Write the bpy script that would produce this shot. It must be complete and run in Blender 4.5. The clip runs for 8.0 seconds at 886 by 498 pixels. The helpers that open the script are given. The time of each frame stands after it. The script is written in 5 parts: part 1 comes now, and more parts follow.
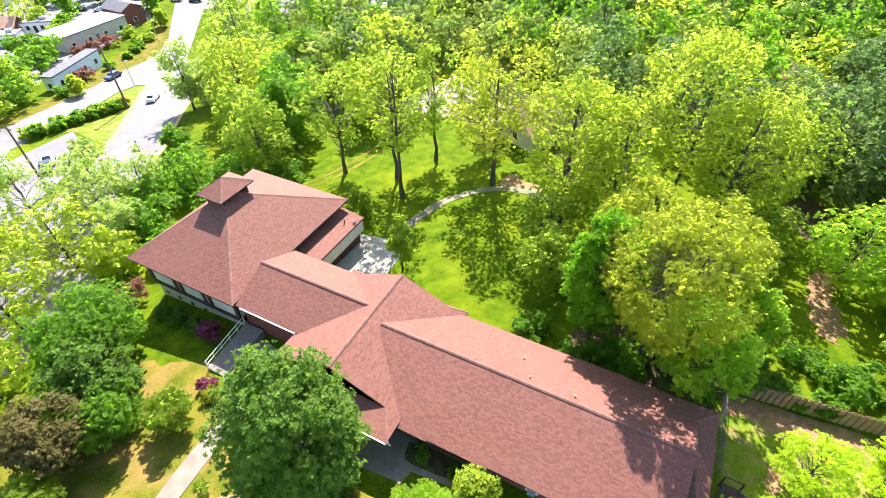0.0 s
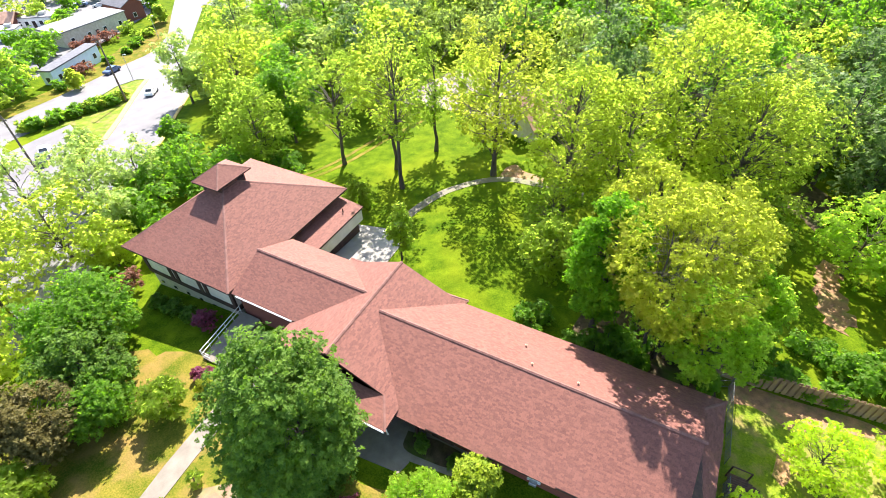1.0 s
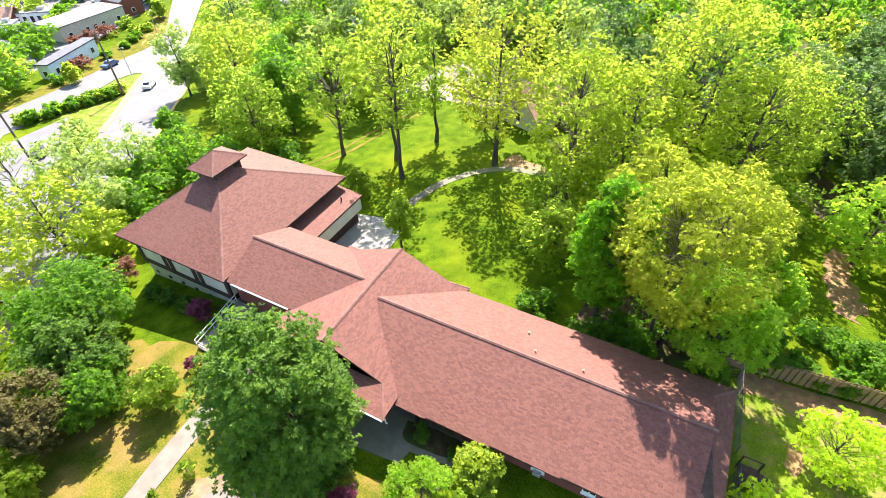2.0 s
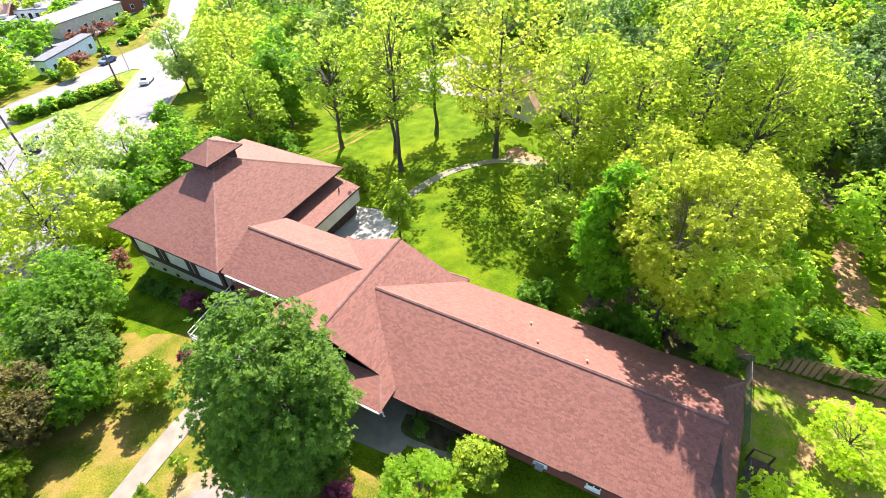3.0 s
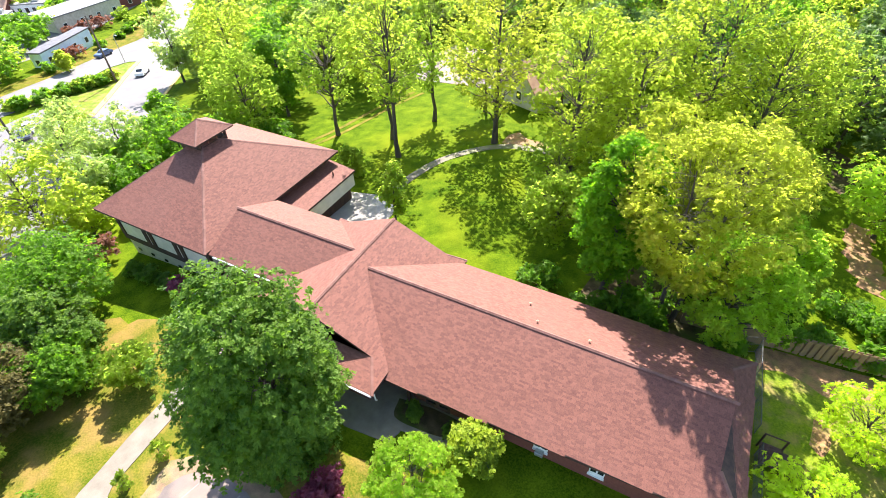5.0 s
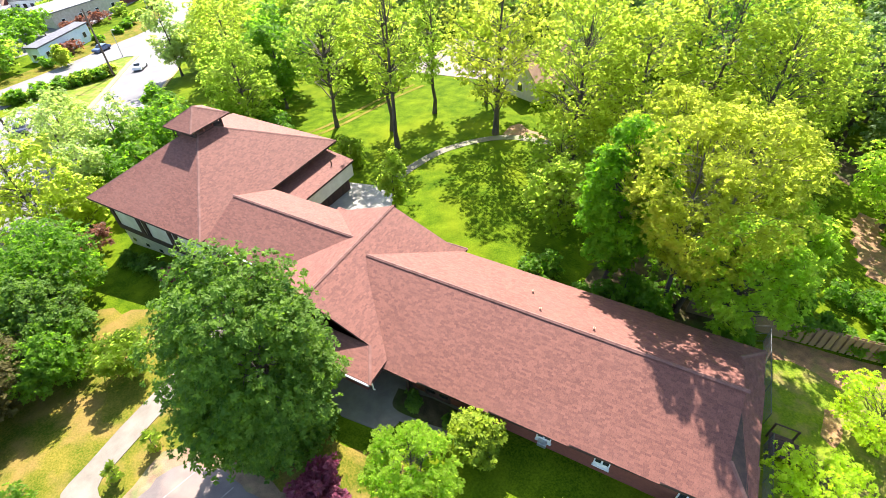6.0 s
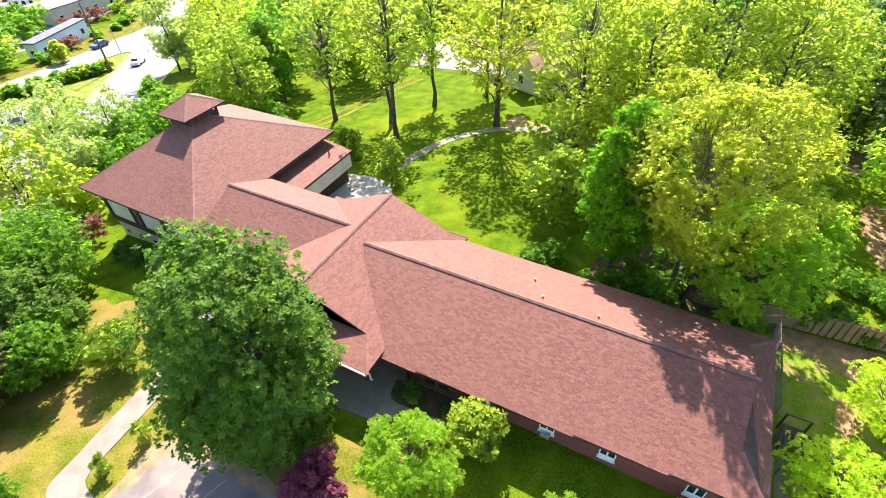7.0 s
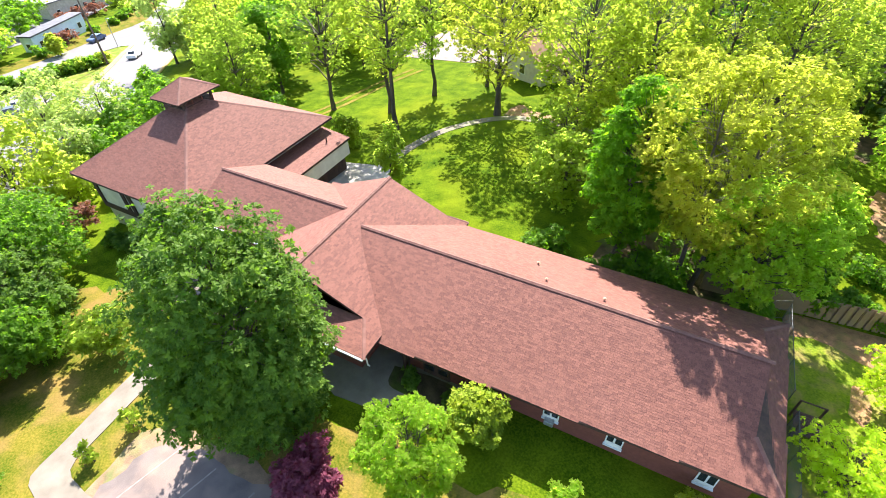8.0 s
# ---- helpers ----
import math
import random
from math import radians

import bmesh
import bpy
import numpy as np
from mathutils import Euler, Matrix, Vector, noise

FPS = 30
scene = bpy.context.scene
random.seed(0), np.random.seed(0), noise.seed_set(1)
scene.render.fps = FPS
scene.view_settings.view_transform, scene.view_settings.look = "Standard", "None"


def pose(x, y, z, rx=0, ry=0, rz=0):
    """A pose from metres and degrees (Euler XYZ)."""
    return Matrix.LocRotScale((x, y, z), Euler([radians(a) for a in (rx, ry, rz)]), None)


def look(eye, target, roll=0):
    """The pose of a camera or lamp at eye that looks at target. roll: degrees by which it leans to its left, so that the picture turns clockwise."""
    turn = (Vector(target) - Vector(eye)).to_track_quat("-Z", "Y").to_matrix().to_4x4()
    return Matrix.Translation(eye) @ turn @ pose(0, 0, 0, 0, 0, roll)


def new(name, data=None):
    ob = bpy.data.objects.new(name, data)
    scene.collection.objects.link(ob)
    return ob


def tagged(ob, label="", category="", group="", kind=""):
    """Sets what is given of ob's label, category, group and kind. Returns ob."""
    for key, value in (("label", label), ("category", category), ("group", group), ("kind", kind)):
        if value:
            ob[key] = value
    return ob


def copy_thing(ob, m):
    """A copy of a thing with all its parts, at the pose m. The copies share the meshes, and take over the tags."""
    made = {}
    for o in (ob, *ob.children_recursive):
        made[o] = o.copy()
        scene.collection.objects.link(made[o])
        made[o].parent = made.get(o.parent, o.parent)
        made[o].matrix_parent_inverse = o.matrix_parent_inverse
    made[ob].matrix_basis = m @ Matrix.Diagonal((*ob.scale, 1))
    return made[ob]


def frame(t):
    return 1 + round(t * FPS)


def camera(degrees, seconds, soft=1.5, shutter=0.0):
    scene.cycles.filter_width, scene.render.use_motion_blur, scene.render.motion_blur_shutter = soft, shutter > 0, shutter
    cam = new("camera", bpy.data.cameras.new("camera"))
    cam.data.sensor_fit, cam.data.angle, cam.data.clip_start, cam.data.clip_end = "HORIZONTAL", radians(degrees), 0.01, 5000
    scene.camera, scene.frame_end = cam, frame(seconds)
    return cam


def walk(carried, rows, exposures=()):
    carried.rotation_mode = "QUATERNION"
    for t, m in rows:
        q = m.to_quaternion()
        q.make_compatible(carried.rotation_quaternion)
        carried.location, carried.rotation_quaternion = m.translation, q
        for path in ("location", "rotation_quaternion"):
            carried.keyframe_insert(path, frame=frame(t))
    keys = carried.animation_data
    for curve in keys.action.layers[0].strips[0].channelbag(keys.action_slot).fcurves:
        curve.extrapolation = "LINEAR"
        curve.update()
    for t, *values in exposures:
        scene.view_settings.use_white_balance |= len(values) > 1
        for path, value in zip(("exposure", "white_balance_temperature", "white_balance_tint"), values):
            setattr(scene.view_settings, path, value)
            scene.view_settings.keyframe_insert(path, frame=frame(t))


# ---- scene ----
cam = camera(83.6, 8.0, 0.9)
ROWS = [
    (0.0, 17.59, -20.26, 37.02, 28.66, -42.20, -1.71),
    (0.5, 17.64, -20.34, 36.31, 28.74, -42.11, -1.68),
    (1.0, 17.69, -20.38, 35.51, 28.77, -42.11, -1.72),
    (1.5, 17.66, -20.38, 34.70, 28.83, -42.12, -1.77),
    (3.0, 17.66, -20.13, 32.55, 29.05, -42.07, -2.06),
    (3.5, 17.72, -20.01, 32.02, 29.13, -42.00, -2.13),
    (4.0, 17.83, -19.92, 31.49, 29.16, -41.95, -2.20),
    (5.5, 17.95, -19.94, 29.57, 29.25, -41.84, -2.21),
    (6.0, 17.91, -19.91, 28.94, 29.28, -41.84, -2.24),
    (6.5, 17.88, -19.85, 28.30, 29.31, -41.79, -2.29),
    (7.0, 17.89, -19.83, 27.61, 29.35, -41.70, -2.31),
    (7.5, 17.86, -19.85, 26.88, 29.34, -41.66, -2.29),
    (8.0, 17.82, -19.83, 26.04, 29.29, -41.60, -2.21),
]
walk(cam, [(t, pose(x, y, z, 0, 0, yaw) @ pose(0, 0, 0, 90 + pitch) @ pose(0, 0, 0, 0, 0, roll))
           for t, x, y, z, yaw, pitch, roll in ROWS], [(0.0, 2.16), (8.0, 2.16)])

# ---- light: clear sky, sun beyond the park ----
SUN_EL, SUN_AZ = radians(44.5), radians(26)
SUN_DIR = Vector((-math.sin(SUN_AZ) * math.cos(SUN_EL), math.cos(SUN_AZ) * math.cos(SUN_EL), math.sin(SUN_EL)))
world = bpy.data.worlds.new("sky")
scene.world = world
world.use_nodes = True
wn = world.node_tree.nodes
sky = wn.new("ShaderNodeTexSky")
sky.sky_type = "NISHITA"
sky.sun_disc = False
sky.sun_elevation, sky.sun_rotation = SUN_EL, -SUN_AZ
world.node_tree.links.new(sky.outputs[0], wn["Background"].inputs[0])
wn["Background"].inputs[1].default_value = 0.108
sun = new("sun", bpy.data.lights.new("sun", "SUN"))
sun.data.energy, sun.data.angle, sun.data.color = 4.7, radians(0.55), (1.0, 0.925, 0.872)
sun.matrix_world = look(SUN_DIR * 200, (0, 0, 0))


# ---- materials ----
def material(name, dark, light, scale=3.0, gloss=0.5, rough=0.85, fine=40.0, bump=0.15, island=False, metal=0.0, detail=5.0, third=None, third_scale=0.3, third_amount=0.5, stretch=(1, 1, 1), grain=0.5, mixing=0.65):
    m = bpy.data.materials.new(name)
    m.use_nodes = True
    n, l = m.node_tree.nodes, m.node_tree.links
    b = n["Principled BSDF"]
    b.inputs["Roughness"].default_value, b.inputs["Metallic"].default_value, b.inputs["Specular IOR Level"].default_value = rough, metal, gloss
    co = n.new("ShaderNodeTexCoord")
    mp = n.new("ShaderNodeMapping")
    mp.inputs["Scale"].default_value = stretch
    l.new(co.outputs["Object"], mp.inputs[0])
    a = n.new("ShaderNodeTexNoise")
    a.inputs["Scale"].default_value, a.inputs["Detail"].default_value = scale, detail
    l.new(mp.outputs[0], a.inputs["Vector"])
    f = n.new("ShaderNodeTexNoise")
    f.inputs["Scale"].default_value, f.inputs["Detail"].default_value = fine, 4.0
    l.new(mp.outputs[0], f.inputs["Vector"])
    mixf = n.new("ShaderNodeMath")
    mixf.operation = "MULTIPLY_ADD"
    l.new(f.outputs["Fac"], mixf.inputs[0])
    mixf.inputs[1].default_value = grain
    l.new(a.outputs["Fac"], mixf.inputs[2])
    ramp = n.new("ShaderNodeMapRange")
    ramp.inputs["From Min"].default_value, ramp.inputs["From Max"].default_value = 0.28 + 0.48 * grain, 0.68 + 0.6 * grain
    l.new(mixf.outputs[0], ramp.inputs["Value"])
    fac = ramp.outputs[0]
    if island:
        g = n.new("ShaderNodeNewGeometry")
        mm = n.new("ShaderNodeMix")
        mm.inputs["Factor"].default_value = mixing
        l.new(fac, mm.inputs[2])
        l.new(g.outputs["Random Per Island"], mm.inputs[3])
        fac = mm.outputs[0]
    mix = n.new("ShaderNodeMix")
    mix.data_type = "RGBA"
    mix.inputs[6].default_value, mix.inputs[7].default_value = (*dark, 1), (*light, 1)
    l.new(fac, mix.inputs[0])
    col = mix.outputs[2]
    if third:
        t3 = n.new("ShaderNodeTexNoise")
        t3.inputs["Scale"].default_value, t3.inputs["Detail"].default_value = third_scale, 6.0
        l.new(mp.outputs[0], t3.inputs["Vector"])
        r3 = n.new("ShaderNodeMapRange")
        r3.inputs["From Min"].default_value, r3.inputs["From Max"].default_value, r3.inputs["To Max"].default_value = 0.48, 0.66, third_amount
        l.new(t3.outputs["Fac"], r3.inputs["Value"])
        m3 = n.new("ShaderNodeMix")
        m3.data_type = "RGBA"
        l.new(r3.outputs[0], m3.inputs[0])
        l.new(col, m3.inputs[6])
        m3.inputs[7].default_value = (*third, 1)
        col = m3.outputs[2]
    l.new(col, b.inputs["Base Color"])
    if bump:
        bp = n.new("ShaderNodeBump")
        bp.inputs["Strength"].default_value, bp.inputs["Distance"].default_value = bump, 0.05
        l.new(f.outputs["Fac"], bp.inputs["Height"])
        l.new(bp.outputs[0], b.inputs["Normal"])
    return m


def leaf_material(name, dark, light, glow, through_amount=0.45, sheen=0.22):
    """Leaves: a dull face and light that comes through from behind."""
    m = material(name, dark, light, scale=0.9, rough=0.55, fine=6.0, bump=0.0, island=True, mixing=0.3)
    n, l = m.node_tree.nodes, m.node_tree.links
    b = n["Principled BSDF"]
    b.inputs["Specular IOR Level"].default_value = sheen
    src = b.inputs["Base Color"].links[0].from_socket
    tr = n.new("ShaderNodeBsdfTranslucent")
    mul = n.new("ShaderNodeMix")
    mul.data_type, mul.blend_type = "RGBA", "MULTIPLY"
    mul.inputs[0].default_value = 1.0
    l.new(src, mul.inputs[6])
    mul.inputs[7].default_value = (*glow, 1)
    l.new(mul.outputs[2], tr.inputs["Color"])
    ms = n.new("ShaderNodeMixShader")
    ms.inputs[0].default_value = through_amount
    l.new(b.outputs[0], ms.inputs[1])
    l.new(tr.outputs[0], ms.inputs[2])
    l.new(ms.outputs[0], n["Material Output"].inputs["Surface"])
    return m


GRASS = material("grass", (0.028, 0.062, 0.002), (0.106, 0.153, 0.006), scale=0.7, gloss=0.02, fine=9.0, bump=0.8, grain=1.2, detail=8.0, third=(0.142, 0.168, 0.007), third_scale=0.12, third_amount=0.6)
DRY_GRASS = material("dry_grass", (0.054, 0.080, 0.006), (0.172, 0.138, 0.022), scale=0.6, gloss=0.03, fine=8.0, bump=0.8, grain=1.1, detail=8.0, third=(0.235, 0.140, 0.052), third_scale=0.4, third_amount=0.6)
DIRT = material("bare_earth", (0.11, 0.07, 0.04), (0.28, 0.17, 0.095), scale=1.4, fine=18.0, bump=0.5, third=(0.10, 0.15, 0.03), third_scale=0.8, third_amount=0.6)
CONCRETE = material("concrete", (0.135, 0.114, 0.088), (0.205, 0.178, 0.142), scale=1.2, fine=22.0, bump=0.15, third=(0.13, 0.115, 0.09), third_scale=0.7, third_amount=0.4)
# Paler copy of the concrete: sunlight on the terrace put into its colour.
SUNLIT_CONCRETE = material("sunlit_concrete", (0.205, 0.190, 0.165), (0.300, 0.280, 0.245), scale=1.0, fine=22.0, bump=0.15, third=(0.17, 0.155, 0.13), third_scale=0.6, third_amount=0.4)
ASPHALT = material("asphalt", (0.092, 0.074, 0.069), (0.158, 0.127, 0.116), scale=0.9, fine=30.0, bump=0.3, third=(0.23, 0.165, 0.132), third_scale=0.35, third_amount=0.9)
ROADWAY = material("worn_road", (0.106, 0.100, 0.104), (0.156, 0.148, 0.152), scale=0.35, fine=5.0, bump=0.1, third=(0.10, 0.095, 0.098), third_scale=0.08, third_amount=0.5)
PAINT_LINE = material("road_paint", (0.17, 0.145, 0.13), (0.28, 0.245, 0.22), scale=4.0)
YELLOW_LINE = material("yellow_kerb", (0.34, 0.22, 0.06), (0.50, 0.34, 0.11), scale=2.0)
SHINGLE = material("shingle", (0.100, 0.037, 0.029), (0.228, 0.093, 0.065), scale=14.0, fine=70.0, rough=0.75, gloss=0.3, bump=0.5, island=True, mixing=0.5, third=(0.19, 0.086, 0.066), third_scale=0.25, third_amount=0.25)
RIDGE = material("ridge_shingle", (0.13, 0.058, 0.044), (0.21, 0.10, 0.078), scale=4.0, fine=60.0, rough=0.9, island=True)
BRICK = material("red_brick", (0.10, 0.03, 0.022), (0.24, 0.075, 0.05), scale=6.0, fine=40.0, island=True)
STUCCO = material("pale_stucco", (0.56, 0.50, 0.42), (0.70, 0.64, 0.55), scale=1.2, fine=50.0)
BEIGE = material("beige_block", (0.40, 0.36, 0.28), (0.55, 0.50, 0.40), scale=1.5, fine=40.0)
TIMBER = material("dark_timber", (0.030, 0.016, 0.012), (0.075, 0.038, 0.028), scale=3.0, fine=30.0, stretch=(1, 1, 0.2))
WHITE = material("white_paint", (0.62, 0.62, 0.60), (0.80, 0.80, 0.78), scale=3.0, rough=0.5, bump=0.05)
METAL = material("galvanised_steel", (0.35, 0.36, 0.37), (0.55, 0.56, 0.57), scale=5.0, rough=0.4, metal=0.8, bump=0.05)
DARK_STEEL = material("weathered_steel", (0.06, 0.062, 0.062), (0.13, 0.135, 0.135), scale=5.0, rough=0.6, metal=0.2, bump=0.05)
GLASS = material("dark_glass", (0.012, 0.016, 0.02), (0.03, 0.035, 0.04), scale=1.0, rough=0.08, bump=0.0)
BARK = material("bark", (0.032, 0.024, 0.018), (0.092, 0.072, 0.055), scale=3.0, fine=16.0, bump=0.8, stretch=(1, 1, 0.25))
POLE_WOOD = material("pole_wood", (0.07, 0.05, 0.04), (0.16, 0.12, 0.09), scale=3.0, fine=20.0, stretch=(1, 1, 0.1))
FENCE_WOOD = material("fence_wood", (0.17, 0.108, 0.058), (0.29, 0.20, 0.115), scale=2.0, fine=24.0, stretch=(1, 1, 0.2), bump=0.3, island=True)
GREY_ROOF = material("grey_roof", (0.07, 0.07, 0.082), (0.12, 0.12, 0.135), scale=1.0, fine=12.0)
LIGHT_ROOF = material("pale_roof", (0.15, 0.147, 0.152), (0.22, 0.216, 0.222), scale=0.6, fine=8.0)
TAN_ROOF = material("tan_roof", (0.34, 0.18, 0.12), (0.50, 0.30, 0.20), scale=1.0, fine=14.0)
RUBBER = material("rubber", (0.012, 0.012, 0.012), (0.03, 0.03, 0.03), scale=9.0)

LEAF_MAPLE = leaf_material("maple_leaf", (0.03, 0.088, 0.013), (0.195, 0.305, 0.045), (1.4, 1.55, 0.5), 0.54, 0.14)
LEAF_DARK = leaf_material("dark_leaf", (0.095, 0.195, 0.018), (0.19, 0.325, 0.036), (1.45, 1.6, 0.6), 0.72)
LEAF_BRIGHT = leaf_material("spring_leaf", (0.222, 0.292, 0.044), (0.3, 0.375, 0.072), (1.5, 1.6, 1.0), 0.86, 0.1)
LEAF_LIME = leaf_material("lime_leaf", (0.295, 0.342, 0.05), (0.345, 0.398, 0.076), (1.52, 1.62, 1.0), 0.89, 0.1)
LEAF_YELLOW = leaf_material("blossom_leaf", (0.31, 0.342, 0.048), (0.388, 0.408, 0.082), (1.45, 1.54, 0.9), 0.86, 0.1)
LEAF_FRESH = leaf_material("fresh_leaf", (0.24, 0.35, 0.038), (0.365, 0.48, 0.07), (1.45, 1.55, 0.9), 0.82, 0.15)
LEAF_LINDEN = leaf_material("linden_leaf", (0.095, 0.22, 0.014), (0.225, 0.39, 0.026), (1.4, 1.55, 0.5), 0.7, 0.1)
LEAF_YARD = leaf_material("yard_leaf", (0.37, 0.48, 0.04), (0.54, 0.65, 0.075), (1.42, 1.44, 0.6), 0.8, 0.12)
LEAF_WOODS = leaf_material("woodland_leaf", (0.185, 0.25, 0.065), (0.28, 0.345, 0.105), (1.45, 1.52, 1.0), 0.76, 0.1)
LEAF_PALE = leaf_material("pale_leaf", (0.27, 0.345, 0.1), (0.43, 0.52, 0.19), (1.35, 1.4, 0.9), 0.66, 0.1)
LEAF_GLOSSY = leaf_material("glossy_leaf", (0.08, 0.15, 0.012), (0.34, 0.41, 0.03), (1.3, 1.35, 0.6), 0.4, 0.1)
LEAF_CEDAR = leaf_material("cedar_leaf", (0.085, 0.15, 0.038), (0.165, 0.25, 0.068), (1.3, 1.4, 0.9), 0.55)
LEAF_PURPLE = leaf_material("purple_leaf", (0.13, 0.032, 0.06), (0.33, 0.10, 0.16), (1.4, 0.8, 0.9), 0.56)
LEAF_BROWN = leaf_material("brown_needle", (0.078, 0.074, 0.019), (0.165, 0.138, 0.042), (1.2, 1.05, 0.6), 0.41, 0.15)
LEAF_RUST = leaf_material("rust_leaf", (0.15, 0.07, 0.045), (0.30, 0.14, 0.09), (1.3, 1.0, 0.8), 0.46)
YARD_GRASS = material("yard_grass", (0.062, 0.108, 0.006), (0.165, 0.205, 0.012), scale=0.8, gloss=0.1, fine=8.0, bump=0.8, grain=1.0, detail=8.0, third=(0.24, 0.15, 0.075), third_scale=0.7, third_amount=0.55)
BANK = material("trodden_earth", (0.12, 0.064, 0.028), (0.31, 0.16, 0.07), scale=1.6, fine=14.0, bump=0.6, grain=0.8, third=(0.10, 0.12, 0.014), third_scale=1.0, third_amount=0.5)
PATH = material("worn_path", (0.10, 0.085, 0.06), (0.175, 0.15, 0.11), scale=1.2, fine=18.0, bump=0.2, third=(0.09, 0.12, 0.02), third_scale=0.6, third_amount=0.6)
PALE_BLUE = material("pale_blue_paint", (0.50, 0.60, 0.68), (0.62, 0.72, 0.80), scale=1.0, fine=20.0)
# Litter and soil, darkened so that shade under the trees is in the colour.
SHADED_LITTER = material("shaded_litter", (0.035, 0.03, 0.015), (0.11, 0.075, 0.045), scale=1.6, gloss=0.1, fine=16.0, bump=0.6, third=(0.05, 0.085, 0.01), third_scale=0.5, third_amount=0.8)


# ---- mesh helpers ----
def mesh(name, verts, faces, mat, smooth=False):
    me = bpy.data.meshes.new(name)
    v = np.asarray(verts, dtype=np.float32)
    if isinstance(faces, np.ndarray):
        k = faces.shape[1]
        me.vertices.add(len(v))
        me.vertices.foreach_set("co", v.ravel())
        me.loops.add(faces.size)
        me.loops.foreach_set("vertex_index", faces.astype(np.int32).ravel())
        me.polygons.add(len(faces))
        me.polygons.foreach_set("loop_start", np.arange(0, faces.size, k, dtype=np.int32))
        me.update(calc_edges=True)
    else:
        me.from_pydata([tuple(map(float, p)) for p in v], [], faces)
    me.polygons.foreach_set("use_smooth", np.full(len(me.polygons), smooth, dtype=bool))
    me.materials.append(mat)
    me.update()
    return me


def thing(name, label, category, at=(0, 0, 0), group="", kind=""):
    ob = new(name)
    ob.location = at
    return tagged(ob, label, category, group, kind)


def part(name, me, parent, label="", at=None, kind=""):
    """One mesh object under a thing or a part; its vertices are in the parent's space."""
    ob = new(name, me)
    ob.parent = parent
    if at is not None:
        ob.location = at
    return tagged(ob, label, kind=kind)


def bm_mesh(name, bm, mat, smooth=False):
    me = bpy.data.meshes.new(name)
    bmesh.ops.recalc_face_normals(bm, faces=bm.faces)
    bm.to_mesh(me)
    bm.free()
    me.materials.append(mat)
    if smooth:
        me.polygons.foreach_set("use_smooth", np.ones(len(me.polygons), dtype=bool))
    return me


def add_box(bm, x0, x1, y0, y1, z0, z1, m=None):
    vs = [bm.verts.new((x, y, z)) for z in (z0, z1) for x, y in ((x0, y0), (x1, y0), (x1, y1), (x0, y1))]
    for f in ((0, 3, 2, 1), (4, 5, 6, 7), (0, 1, 5, 4), (1, 2, 6, 5), (2, 3, 7, 6), (3, 0, 4, 7)):
        bm.faces.new([vs[i] for i in f])
    if m is not None:
        bmesh.ops.transform(bm, matrix=m, verts=vs)
    return vs


def box(name, x0, x1, y0, y1, z0, z1, mat, bevel=0.0):
    bm = bmesh.new()
    add_box(bm, x0, x1, y0, y1, z0, z1)
    if bevel:
        bmesh.ops.bevel(bm, geom=bm.edges[:], offset=bevel, segments=1, affect="EDGES")
    return bm_mesh(name, bm, mat)


def tubes(paths, sides=6):
    """Tapered tubes along polylines: (points, radii) each. Gives vertices and quads."""
    V, F = [], []
    base = 0
    for pts, rad in paths:
        pts = np.asarray(pts, float)
        tan = np.gradient(pts, axis=0)
        tan /= np.linalg.norm(tan, axis=1)[:, None] + 1e-9
        side = np.cross(tan, (0.31, 0.95, 0.05))
        side /= np.linalg.norm(side, axis=1)[:, None] + 1e-9
        up = np.cross(side, tan)
        a = np.arange(sides) * 2 * math.pi / sides
        ring = pts[:, None] + np.asarray(rad)[:, None, None] * (np.cos(a)[None, :, None] * side[:, None] + np.sin(a)[None, :, None] * up[:, None])
        V.append(ring.reshape(-1, 3))
        n = len(pts)
        i, j = np.meshgrid(np.arange(n - 1), np.arange(sides), indexing="ij")
        q = np.stack([i * sides + j, i * sides + (j + 1) % sides, (i + 1) * sides + (j + 1) % sides, (i + 1) * sides + j], -1).reshape(-1, 4)
        F.append(q + base)
        base += n * sides
    return np.concatenate(V), np.concatenate(F)


def ground(x, y):
    """The height of the land: level by the building, falling to the road and, gently, through the park."""
    return 0.4 - 0.05 * min(max(0, y), 60) - 0.1 * min(max(0, -x), 110)


